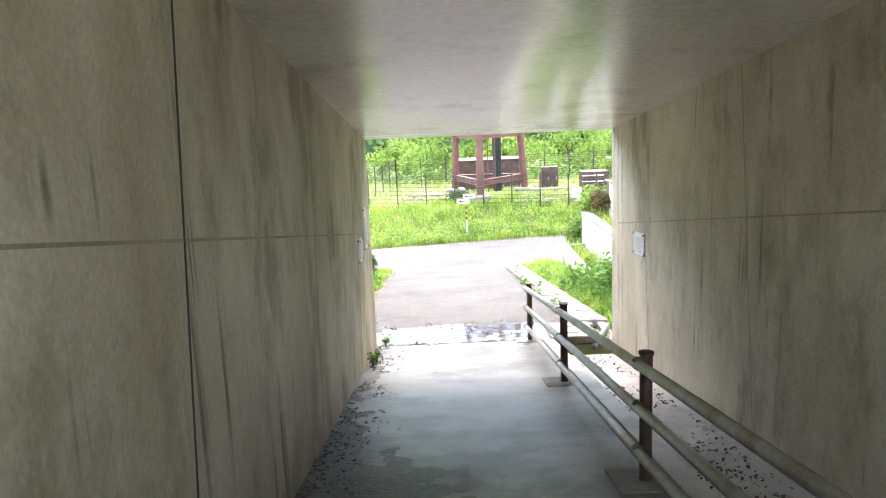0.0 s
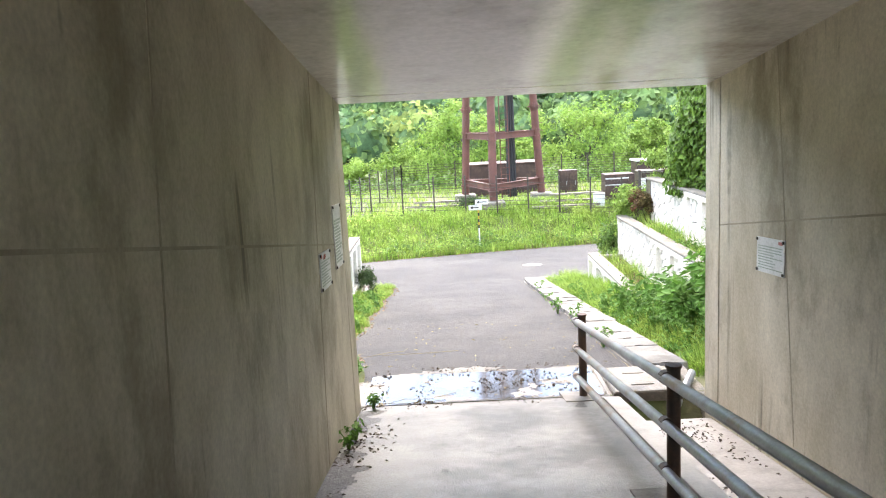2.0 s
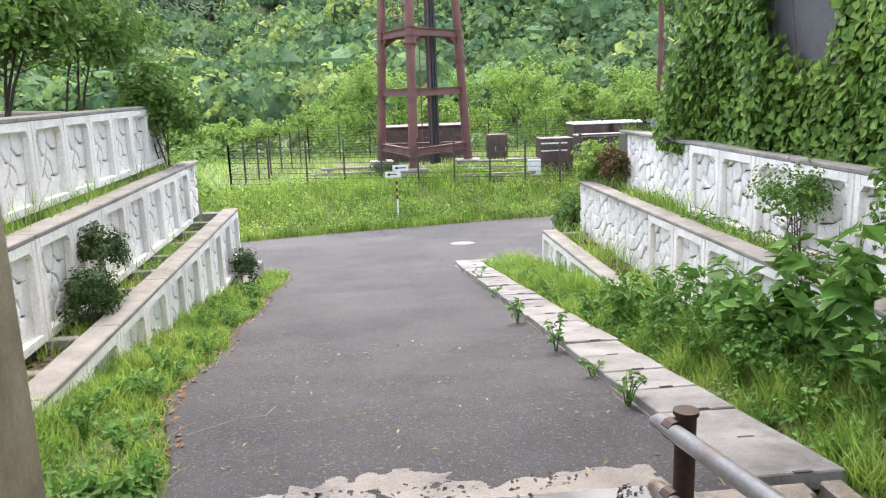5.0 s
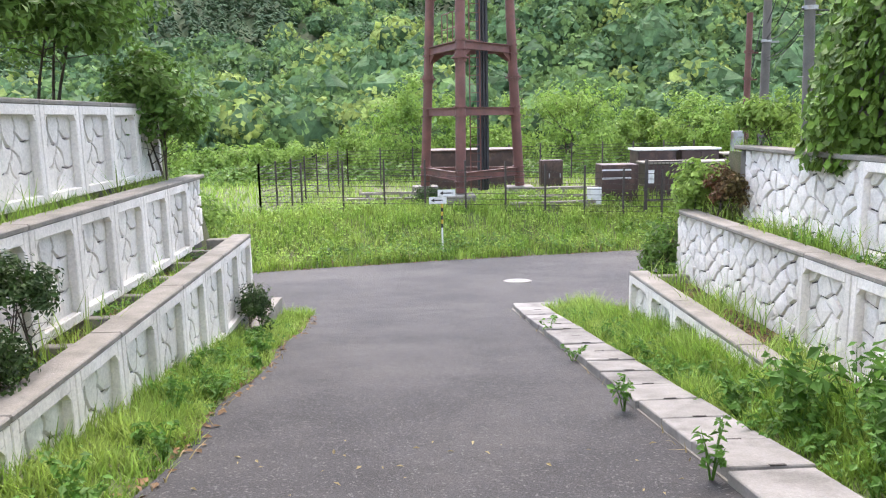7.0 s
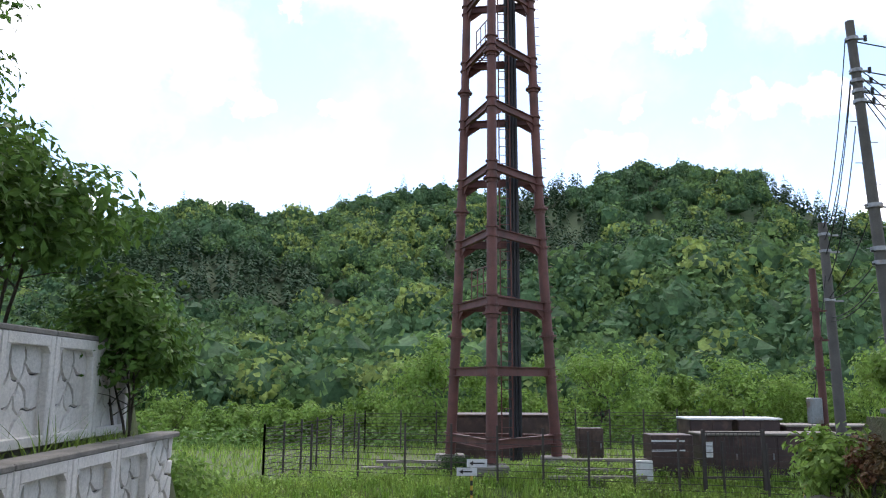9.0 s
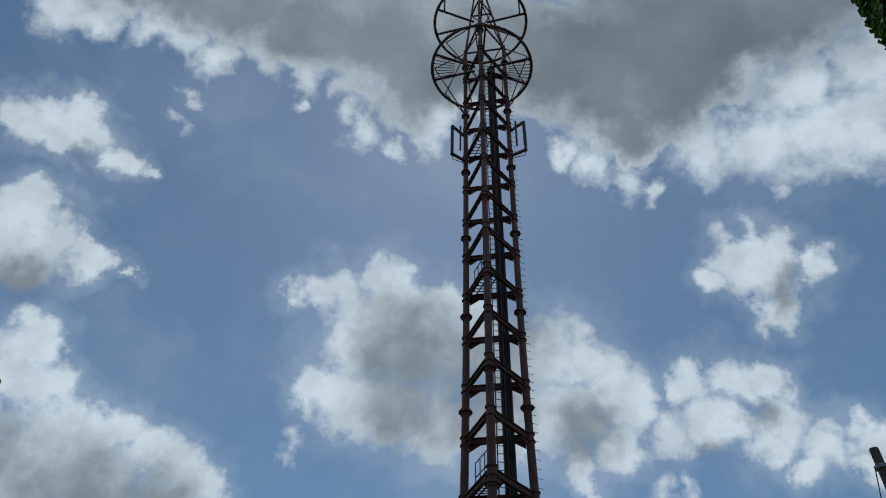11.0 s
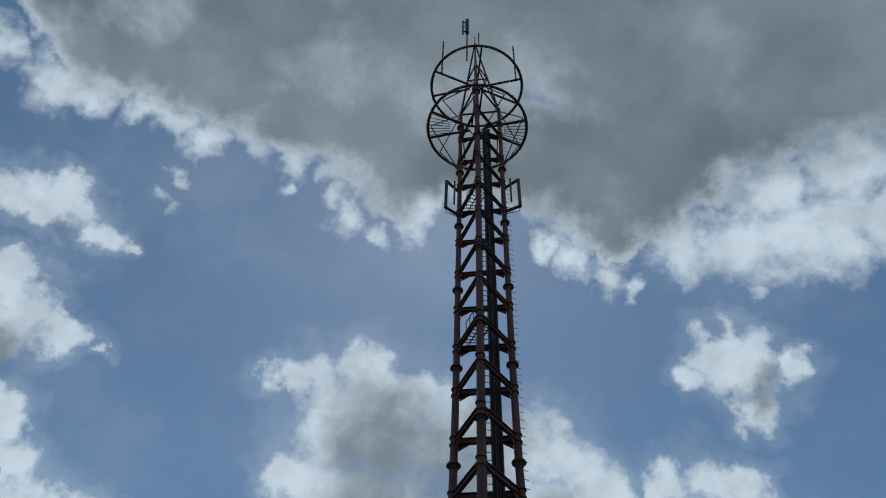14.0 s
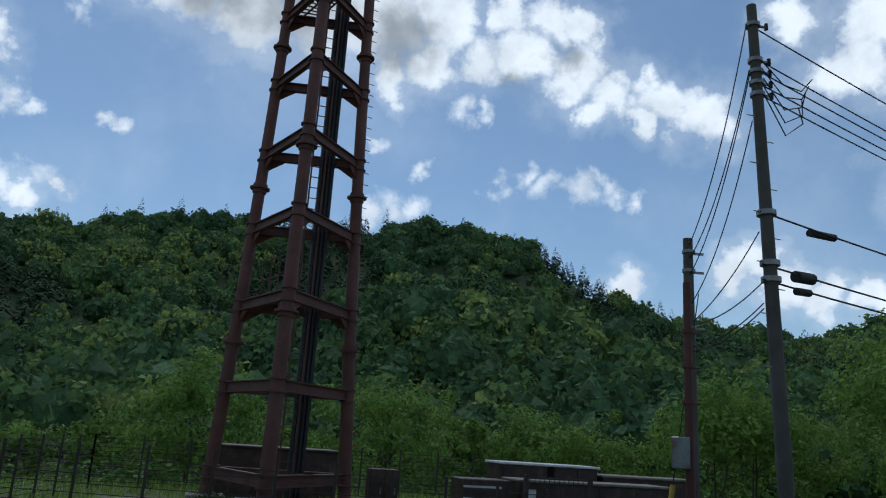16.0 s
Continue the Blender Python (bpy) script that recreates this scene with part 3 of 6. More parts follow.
def make_cross_road():
    xs = np.concatenate([np.linspace(-60, -6, 20), np.linspace(-5.5, 16, 44), np.linspace(17, 60, 16)])
    vs, f, k = [], [], 12
    for i, x in enumerate(xs):
        a, b = cross_near(x), far_edge(x) + 0.05 * math.sin(x * 2.3) + 0.03 * math.sin(x * 5.1)
        for j in range(k):
            y = a + (b - a) * j / (k - 1)
            vs.append((x, y, road_z(y) + 0.012))
        if i:
            f += [((i - 1) * k + j, i * k + j, i * k + j + 1, (i - 1) * k + j + 1) for j in range(k - 1)]
    me = mesh_of("road", vs, f, smooth=True)
    me.materials.append(M_ASPHALT)
    tagged(new("road", me), "dark asphalt road running across the end of the lane", "road", kind="structure")


make_cross_road()


# ---------------------------------------------------------------- underpass
def sloped_slab(bm, x0, x1, y0, y1, lo, hi):
    """A block whose lower and upper faces follow lo(y) and hi(y)."""
    pts = [(x0, y0, lo(y0)), (x0, y1, lo(y1)), (x0, y1, hi(y1)), (x0, y0, hi(y0))]
    return prism(bm, pts, (x1 - x0, 0, 0))


def apron_z(x, y):
    """The broken apron at the mouth: a shallow hollow between the floor and the asphalt, uneven all over."""
    k = ease(10.28, 10.5, y) * (1 - ease(11.0, 11.4, y))
    rough = 0.02 * noise.noise((x * 2.0, y * 3.2, 3.3)) + 0.008 * noise.noise((x * 8, y * 9, 8.1)) + 0.004 * noise.noise((x * 22, y * 22, 2.1))
    fade = ease(10.29, 10.4, y)
    return road_z(y) * (1 - k) + road_z(10.72) * k + 0.006 + fade * rough - 0.035 * ease(11.35, 11.6, y) * (1 + noise.noise((x * 3, y * 2, 7.7)))


def make_underpass():
    gap = 0.026
    for name, x0, x1 in (("wall_left", X_L - 0.45, X_L), ("wall_right", X_R, X_R + 0.45)):
        bm = bmesh.new()
        sloped_slab(bm, x0, x1, Y_BACK, 9.80 - gap / 2, lambda y: floor_z(y) - 0.5, lambda y: soffit_z(y) + 0.5)
        sloped_slab(bm, x0, x1, 9.80 + gap / 2, Y_END, lambda y: floor_z(y) - 0.5, lambda y: soffit_z(y) + 0.5)
        wall = part(name, bm, M_TUNNEL)
        tagged(wall, "stained cast concrete wall of the underpass", "wall", kind="structure")
        inner = X_L if x0 < 0 else X_R
        s = 1 if x0 < 0 else -1
        bm = bmesh.new()
        sloped_slab(bm, inner - 0.04 * s - 0.01, inner - 0.04 * s + 0.01, 9.80 - gap / 2, 9.80 + gap / 2, lambda y: floor_z(y) - 0.1, soffit_z)
        part("joint_filler", bm, M_DARK, wall, "dark filler in the expansion joint")
        # hairline formwork seams
        for k, y in enumerate((0.05, 2.97, 5.85, 8.7)):
            bm = bmesh.new()
            w = 0.007 if k != 1 else 0.009
            lean = 0.4      # square to the sloping floor
            pts = [(inner, y - w, soffit_z(y)), (inner, y + w, soffit_z(y)), (inner, y + w - lean, floor_z(y - lean)), (inner, y - w - lean, floor_z(y - lean))]
            prism(bm, pts, (0.002 * s, 0, 0))
            part("formwork_seam", bm, M_SEAM if k != 1 else M_DARK, wall)
        bm = bmesh.new()
        pts = [(inner, Y_BACK, 1.45 - 0.163 * Y_BACK), (inner, 9.78, 1.45 - 0.163 * 9.78), (inner, 9.78, 1.463 - 0.163 * 9.78), (inner, Y_BACK, 1.463 - 0.163 * Y_BACK)]
        prism(bm, pts, (0.002 * s, 0, 0))
        part("formwork_seam", bm, M_SEAM, wall)
    bm = bmesh.new()
    sloped_slab(bm, X_L - 0.45, X_R + 0.45, Y_BACK, 9.80 - gap / 2, soffit_z, lambda y: soffit_z(y) + 0.5)
    sloped_slab(bm, X_L - 0.45, X_R + 0.45, 9.80 + gap / 2, Y_END, soffit_z, lambda y: soffit_z(y) + 0.5)
    tagged(part("ceiling", bm, M_CEIL), "smooth grey concrete soffit of the underpass", "ceiling", kind="structure")
    # floor, with the channel along the wall let into it
    bm = bmesh.new()
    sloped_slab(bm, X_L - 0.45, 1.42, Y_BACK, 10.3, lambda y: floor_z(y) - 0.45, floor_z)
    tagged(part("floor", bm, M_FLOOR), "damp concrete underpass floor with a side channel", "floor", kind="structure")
    bm = bmesh.new()
    sloped_slab(bm, 1.424, X_R + 0.3, Y_BACK, 10.0, lambda y: floor_z(y) - 0.45, lambda y: floor_z(y) - 0.20)
    sloped_slab(bm, 1.30, 1.45, Y_BACK, 10.0, lambda y: floor_z(y) - 0.3, lambda y: floor_z(y) + 0.05)
    tagged(part("floor_channel", bm, M_CHANNEL), "pale mortar drainage channel with a raised kerb", "gutter", kind="structure")
    sheet("floor_apron", lambda y: np.linspace(X_L - 0.3, 1.44, 88), np.linspace(10.29, 11.6, 66), apron_z, M_MOUTH, "wet stained concrete apron at the underpass mouth", "floor")


make_underpass()


# ---------------------------------------------------------------- stepped retaining walls
def stone_lines(rng, w, h):
    """Cells of crazy paving over w by h: polygons, by cutting a jittered brick lattice."""
    cells = []
    ny = max(2, round(h / 0.165))
    dy = h / ny
    jit = {}

    def pt(i, j, n):
        key = (round(i * 2), j)
        if key not in jit:
            ex = 0 if (i <= 0 or i >= n) else rng.uniform(-0.055, 0.055)
            ey = 0 if (j == 0 or j == ny) else rng.uniform(-0.045, 0.045)
            if 0 < j < ny:      # neighbouring courses interlock
                ey += dy * (0.2 if (round(i * 2) - j) % 2 == 0 else -0.2)
            jit[key] = (min(w, max(0, i * w / n + ex)), j * dy + ey)
        return jit[key]

    n = max(2, round(w / 0.235))
    for j in range(ny):
        off = 0.5 if j % 2 else 0.0
        starts = ([-0.5] if off else []) + [k for k in range(n)]
        for k in starts:
            a, b = max(0, k + off), min(n, k + off + 1)
            if b - a < 0.3:
                continue
            mids_lo = [pt(a, j, n), pt((a + b) / 2, j, n), pt(b, j, n)]
            mids_hi = [pt(b, j + 1, n), pt((a + b) / 2, j + 1, n), pt(a, j + 1, n)]
            cells.append(mids_lo + mids_hi)
    return cells


MOTIF = [[(0, 1), (0.28, 1), (0.3, 0.74), (0.16, 0.56), (0, 0.6)], [(0.28, 1), (0.56, 1), (0.6, 0.8), (0.5, 0.6), (0.3, 0.74)],
         [(0.56, 1), (1, 1), (1, 0.7), (0.6, 0.8)], [(0.5, 0.6), (0.6, 0.8), (1, 0.7), (1, 0.32), (0.72, 0.3)],
         [(0, 0.6), (0.16, 0.56), (0.3, 0.74), (0.5, 0.6), (0.42, 0.45), (0.2, 0.3), (0, 0.34)], [(0.42, 0.45), (0.5, 0.6), (0.72, 0.3), (0.58, 0.22)],
         [(0, 0.34), (0.2, 0.3), (0.42, 0.45), (0.58, 0.22), (0.4, 0), (0, 0)], [(0.58, 0.22), (0.72, 0.3), (1, 0.32), (1, 0), (0.4, 0)]]


def motif_mesh(w, h):
    """The cast panel face: broad flat stones parted by narrow grooves, the same in every panel."""
    rng = random.Random(17)
    bm = bmesh.new()
    for cell in MOTIF:
        pts = []
        for (u, v), (u2, v2) in zip(cell, cell[1:] + cell[:1]):
            pts.append((u * w, v * h))
            if not (u == u2 and u in (0, 1)) and not (v == v2 and v in (0, 1)):
                (ua, va), (ub, vb) = sorted(((u, v), (u2, v2)))
                key = random.Random(round(1000 * (u + u2)) + round(77 * (v + v2)))
                bow = key.choice((-1, 1)) * key.uniform(0.10, 0.2)
                for f in (0.25, 0.5, 0.75):
                    g = bow * math.sin(math.pi * f)
                    pts.append(((u + (u2 - u) * f - (vb - va) * g) * w, (v + (v2 - v) * f + (ub - ua) * g) * h))
        cx, cz = sum(p[0] for p in pts) / len(pts), sum(p[1] for p in pts) / len(pts)
        lo, hi, lift = [], [], rng.uniform(0.022, 0.032)
        for x, z in pts:
            dx, dz = cx - x, cz - z
            L = math.hypot(dx, dz) + 1e-6
            edge = x <= 0.001 or x >= w - 0.001 or z <= 0.001 or z >= h - 0.001
            g = 0.0 if edge else 0.009
            lo.append(bm.verts.new((0, x + dx / L * g, z + dz / L * g)))
            hi.append(bm.verts.new((lift + rng.uniform(-0.003, 0.003), x + dx / L * (g + (0 if edge else 0.012)), z + dz / L * (g + (0 if edge else 0.012)))))
        top = bm.verts.new((lift + 0.006, cx, cz))
        for i in range(len(pts)):
            j = (i + 1) % len(pts)
            for f in ((lo[i], lo[j], hi[j], hi[i]), (hi[i], hi[j], top)):
                bm.faces.new(f)
    bmesh.ops.recalc_face_normals(bm, faces=bm.faces)
    return bm_mesh("stone_facing", bm)


def stone_mesh(rng, w, h):
    """Raised rubble faces, in a panel frame whose x is the depth, y along, z up, starting at 0."""
    bm = bmesh.new()
    for c in [[(q, p) for p, q in cell][::-1] for cell in stone_lines(rng, h, w)]:
        cx, cz = sum(p[0] for p in c) / len(c), sum(p[1] for p in c) / len(c)
        g = 0.011
        lo, hi = [], []
        lift = rng.uniform(0.022, 0.04)
        for x, z in c:
            dx, dz = cx - x, cz - z
            L = math.hypot(dx, dz) + 1e-6
            lo.append(bm.verts.new((0, x + dx / L * g, z + dz / L * g)))
            hi.append(bm.verts.new((lift + rng.uniform(-0.006, 0.006), x + dx / L * (g + 0.013), z + dz / L * (g + 0.013))))
        top = bm.verts.new((lift + 0.012, cx, cz))
        k = len(c)
        for i in range(k):
            j = (i + 1) % k
            bm.faces.new((lo[i], lo[j], hi[j], hi[i]))
            bm.faces.new((hi[i], hi[j], top))
    return bm_mesh("stone_facing", bm)


def panel_mesh(w, h, post, cap):
    """The framed concrete panel: posts at both sides, a cap rail and a sill."""
    bm = bmesh.new()
    d = 0.105
    box(bm, 0.0, d, 0, post, 0, h, 0.008)
    box(bm, 0.0, d, w - post, w, 0, h, 0.008)
    box(bm, 0.0, d, post, w - post, h - cap, h, 0.008)
    box(bm, 0.0, d, post, w - post, 0, 0.09, 0.008)
    for a, b in ((post, 1), (w - post, -1)):      # chamfered corners under the cap
        prism(bm, [(0, a, h - cap - 0.06), (0, a, h - cap), (0, a + 0.06 * b, h - cap)], (d, 0, 0))
    return bm_mesh("panel_frame", bm)


def retaining_wall(name, x, side, y0, y1, top, foot, plain_to, label):
    """A wall with its face at x. side: +1 when it faces +x. plain_to: from there to y1 rubble with no frames."""
    rng = random.Random(name)
    bm = bmesh.new()
    # the body is dark all over and shows in the joints between stones
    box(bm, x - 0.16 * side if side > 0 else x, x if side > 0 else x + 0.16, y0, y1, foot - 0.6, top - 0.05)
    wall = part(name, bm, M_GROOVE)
    tagged(wall, label, "retaining wall", kind="structure")
    h, w = top - 0.05 - foot, 0.9
    frames = panel_mesh(w - 0.012, h, 0.085, 0.10)
    facing = [motif_mesh(w - 0.17, h - 0.19) if side > 0 else stone_mesh(rng, w - 0.17, h - 0.19) for _ in range(3)]
    full = [stone_mesh(rng, w, h) for _ in range(2)]
    for me in facing + full + [frames]:
        me.materials.append(M_WALL)
    y, k = plain_to - w, 0

    def put(nm, me, yy, dx, dz):
        ob = new(nm, me)
        ob.parent = wall
        if side > 0:
            ob.location = (x + dx, yy, foot + dz)
        else:
            ob.matrix_basis = pose(x - dx, yy, foot + dz) @ Matrix.Diagonal((-1, 1, 1, 1))
        return ob

    while y > y0 - 0.3:
        put("panel_frame", frames, y, 0.0, 0.0)
        put("stone_facing", facing[k % 3], y + 0.085, 0.0, 0.09)
        y -= w
        k += 1
    y = plain_to
    while y < y1 - 0.3:
        put("stone_facing", full[k % 2], y, 0.0, 0.0)
        y += w
        k += 1
    bm = bmesh.new()
    yy = y1
    while yy > y0:
        a = max(y0, yy - 1.8)
        xa, xb = (x - 0.16, x + 0.11) if side > 0 else (x - 0.11, x + 0.16)
        box(bm, xa, xb, a + 0.004, yy - 0.004, top - 0.055, top, 0.012)
        yy -= 1.8
    part("coping", bm, M_CAP, wall, "weathered concrete coping")
    return wall


retaining_wall("wall_left_low", -2.4, 1, 11.0, 22.3, -1.96, -3.05, 22.3, "low white framed block retaining wall beside the lane")
retaining_wall("wall_left_middle", -3.0, 1, 10.6, 22.2, -1.04, -2.04, 21.3, "middle white framed block retaining wall")
retaining_wall("wall_left_high", -3.5, 1, 10.6, 21.9, -0.03, -1.03, 21.9, "highest white framed block retaining wall")
retaining_wall("wall_right_low", 3.3, -1, 15.6, 21.2, -2.46, -3.15, 21.2, "low framed block retaining wall sunk in grass")
retaining_wall("wall_right_middle", 4.0, -1, 10.6, 21.4, -1.62, -2.62, 17.9, "white rubble-faced retaining wall with framed panels")
retaining_wall("wall_right_high", 4.6, -1, 10.6, 20.9, -0.71, -1.71, 18.0, "highest white rubble-faced retaining wall with framed panels")

# short returns that close the ends of the walls
for nm, x0, x1, y, z0, z1 in (("wall_end_left_low", -2.9, -2.56, 22.2, -3.6, -2.0), ("wall_end_left_middle", -3.5, -3.16, 22.1, -2.6, -1.08),
                              ("wall_end_left_high", -4.6, -3.66, 21.8, -1.6, -0.08), ("wall_end_right_low", 3.46, 4.0, 21.1, -3.4, -2.5),
                              ("wall_end_right_middle", 4.16, 5.2, 21.3, -2.9, -1.66), ("wall_end_right_high", 4.76, 6.0, 20.8, -1.9, -0.76)):
    bm = bmesh.new()
    box(bm, x0, x1, y - 0.14, y, z0, z1, 0.012)
    tagged(part(nm, bm, M_CAP), "weathered concrete end of a retaining wall", "retaining wall", kind="structure")

# concrete struts across the planting gap of the left walls
for k in range(12):
    bm = bmesh.new()
    y = 11.4 + 0.9 * k
    box(bm, -3.0, -2.56, y - 0.06, y + 0.06, -2.13, -2.03, 0.01)
    tagged(part("strut", bm, M_CAP), "concrete strut between two retaining walls", "strut", "struts between the walls", "structure")


# ---------------------------------------------------------------- viaduct overhead
def rounded(x0, x1, y0, y1, r, z):
    """The outline of a rectangle with round corners."""
    out = []
    for cx, cy, a0 in ((x1 - r, y0 + r, -90), (x1 - r, y1 - r, 0), (x0 + r, y1 - r, 90), (x0 + r, y0 + r, 180)):
        out += [(cx + r * math.cos(radians(a0 + 15 * k)), cy + r * math.sin(radians(a0 + 15 * k)), z) for k in range(7)]
    return out


def make_viaduct():
    skew = -0.08       # its edge turns away from the lane's square
    bm = bmesh.new()
    z0, z1 = 16.45, 17.6

    def edge(x):
        return 20.95 + skew * (x - 2)

    prism(bm, [(-60, edge(-60), z0), (60, edge(60), z0), (60, edge(60) - 7.5, z0), (-60, edge(-60) - 7.5, z0)], (0, 0, z1 - z0))
    deck = part("viaduct_deck", bm, M_DECK)
    tagged(deck, "dark underside of a road viaduct crossing overhead", "bridge deck", kind="structure")
    bm = bmesh.new()
    pts = [(-0.55, edge(-0.55) - 0.1, z0 + 0.02), (0.2, edge(0.2) + 0.78, z0 + 0.02), (2.05, edge(2.05) + 0.78, z0 + 0.02), (2.9, edge(2.9) - 0.1, z0 + 0.02)]
    prism(bm, pts[::-1], (0, 0, 0.9))
    part("lamp_bracket", bm, M_DECK, deck, "tapered bracket standing out from the deck edge")
    for k in range(3):
        bm = bmesh.new()
        yo = -1.3 - 2.3 * k
        prism(bm, [(-60, edge(-60) + yo, z0 - 0.9), (60, edge(60) + yo, z0 - 0.9), (60, edge(60) + yo - 0.4, z0 - 0.9), (-60, edge(-60) + yo - 0.4, z0 - 0.9)], (0, 0, 0.9))
        part("girder", bm, M_DECK, deck)
    # pier with a round-ended head
    pier = thing("bridge_pier", "concrete viaduct pier overgrown with ivy", "bridge pier", at=(6.6, 17.6, -0.6))
    pier["kind"] = "structure"
    inv = Matrix.Translation((-6.6, -17.6, 0.6))
    bm = bmesh.new()
    outline = rounded(4.9, 8.6, 10.6, 19.05, 0.4, -1.5)
    prism(bm, outline, (0, 0, 15.3))
    bm.transform(inv)
    part("shaft", bm, M_PIER, pier, smooth=True)
    bm = bmesh.new()
    prism(bm, rounded(4.27, 9.3, 9.6, 20.72, 0.75, 13.6), (0, 0, 2.85))
    bm.transform(inv)
    part("head", bm, M_PIER, pier, smooth=True)


make_viaduct()


# ---------------------------------------------------------------- radio tower
T_X, T_Y, T_YAW, Z1, STEP = 2.40, 39.30, -11.9, -0.10, 2.247


def ring_r(i):
    i = min(i, 10)
    return 2.087 - 0.1557 * i + 0.00767 * i * i


def leg_at(i, k):
    """The middle of leg k (0 front, 1 right, 2 left) at ring number i, in the tower's own frame."""
    a = radians((-90, 30, 150)[k] + T_YAW)
    r = ring_r(i)
    return Vector((r * math.cos(a), r * math.sin(a), Z1 + (i - 1) * STEP + 3.35))


def make_tower():
    tower = thing("radio_tower", "tall three-legged lattice radio tower in rust-red paint", "radio tower", at=(T_X, T_Y, -3.35))
    top = 18.3
    for k in range(3):
        bm = bmesh.new()
        lv = [-0.25] + [j * 0.5 for j in range(0, 37)] + [top]
        pipe_along(bm, [leg_at(max(i, -0.3), k) for i in lv], [0.185 - 0.0045 * max(0, i) for i in lv], 12)
        leg = part("leg", bm, M_RUST, tower, smooth=True)
        for c in [0.55 + (0.25 if k == 0 else 0.0) + 1 + 2 * j for j in range(9)]:     # bolted flanges
            bm = bmesh.new()
            p = leg_at(c, k)
            d = (leg_at(c + 0.1, k) - p).normalized()
            pipe_along(bm, [p + d * e for e in (-0.14, -0.031, -0.03, 0.03, 0.031, 0.14)], [(0.225 if abs(e) > 0.5 else 0.31) - 0.0055 * c for e in (1, 1, 0, 0, 1, 1)], 14)
            part("flange", bm, M_RUST, leg)
        for i in range(0, 18):
            for s in (-0.07, 0.07):
                bm = bmesh.new()
                p = leg_at(i + s, k)
                tube(bm, p - Vector((0, 0, 0.025)), p + Vector((0, 0, 0.025)), 0.235 - 0.005 * i, seg=12)
                part("collar_band", bm, M_RUST, leg)
        bm = bmesh.new()
        out = Vector((leg_at(0, k).x, leg_at(0, k).y, 0)).normalized()
        if k == 1:      # climbing pegs
            for j in range(0, 110):
                p = leg_at(0.4 + j * 0.16, k)
                tube(bm, p, p + out * 0.36, 0.012, seg=5)
            part("step_pegs", bm, M_RUST, leg)["kind"] = "stuff"
        else:
            bm.free()
        bm = bmesh.new()
        p = leg_at(-0.3, k)
        box(bm, p.x - 0.5, p.x + 0.5, p.y - 0.5, p.y + 0.5, -0.3, 0.42, 0.03)
        part("footing", bm, M_CAP, tower, "concrete footing")
    for i in range(0, 18):
        for k in range(3):
            a, b = leg_at(i, k), leg_at(i, (k + 1) % 3)
            d = (b - a).normalized()
            a, b = a + d * 0.15, b - d * 0.15
            bm = bmesh.new()
            w = 0.17 - 0.003 * i
            h = 0.27 - 0.006 * i
            bar(bm, a, b, 0.02, h)
            bar(bm, a + Vector((0, 0, h / 2)), b + Vector((0, 0, h / 2)), w, 0.025)
            bar(bm, a - Vector((0, 0, h / 2)), b - Vector((0, 0, h / 2)), w, 0.025)
            if i > 1:      # knee gussets at the legs
                for e, s in ((a, 1), (b, -1)):
                    side = d.cross(Vector((0, 0, 1))).normalized() * 0.012
                    prism(bm, [e + Vector((0, 0, -h / 2)) - side, e + d * 0.5 * s + Vector((0, 0, -h / 2)) - side, e + Vector((0, 0, -h / 2 - 0.32)) - side], side * 2)
            part("ring_beam", bm, M_RUST, tower)
    # cable duct and ladder on the far side
    back = Vector((0.62, 0.55, 0))
    for j in range(4):
        bm = bmesh.new()
        off = Vector((0.11 * j - 0.16, 0, 0))
        pipe_along(bm, [back * (1.0 - 0.3 * t) + off + Vector((0, 0, 0.3 + t * 39.5)) for t in np.linspace(0, 1, 14)], 0.055, 6)
        part("feeder_cable", bm, M_BLACK, tower, "black feeder cable")
    bm = bmesh.new()
    bar(bm, back + Vector((0, 0.1, 0.3)), back * 0.7 + Vector((0, 0.1, 39.8)), 0.42, 0.06, (0, 1, 0))
    part("cable_duct", bm, M_BLACK, tower, "black cable tray")
    bm = bmesh.new()
    lad = Vector((0.30, 0.20, 0))
    for s in (-0.19, 0.19):
        bar(bm, lad + Vector((s, 0, 0.3)), lad * 0.75 + Vector((s, 0, 40.0)), 0.045, 0.045, (0, 1, 0))
    for j in range(125):
        t = j / 125
        c = lad * (1 - 0.25 * t) + Vector((0, 0, 0.45 + 39.5 * t))
        bar(bm, c - Vector((0.19, 0, 0)), c + Vector((0.19, 0, 0)), 0.022, 0.022)
    part("ladder", bm, M_RUST, tower)
    for i in range(1, 18):
        z = leg_at(i, 0).z
        for zz in (z - 0.9, z + 0.2):
            bm = bmesh.new()
            bar(bm, lad + Vector((0.15, 0, zz)), back + Vector((-0.1, 0, zz)), 0.05, 0.05)
            part("duct_bracket", bm, M_RUST, tower)
    # rest platforms with handrails
    for i in (2, 6, 10, 14):
        bm = bmesh.new()
        a, b, c = leg_at(i, 0), leg_at(i, 2), leg_at(i, 1)
        z = Vector((0, 0, 0.16))
        n = 9
        for j in range(n + 1):
            p = a.lerp(b, j / n) + z
            q = p.lerp(c + z, 0.42 * (1 - 0.2 * j / n))
            bar(bm, p, q, 0.03, 0.035)
        for t in (0.04, 0.2, 0.38):
            bar(bm, a.lerp(c, t) + z, b.lerp(c, t) + z, 0.04, 0.05)
        deck = part("platform", bm, M_RUST, tower, "open grating platform")
        bm = bmesh.new()
        p, q = a.lerp(b, 0.28), a.lerp(b, 0.86)
        p, q = p.lerp(c, 0.12), q.lerp(c, 0.12)
        for t in (0, 0.33, 0.66, 1):
            e = p.lerp(q, t)
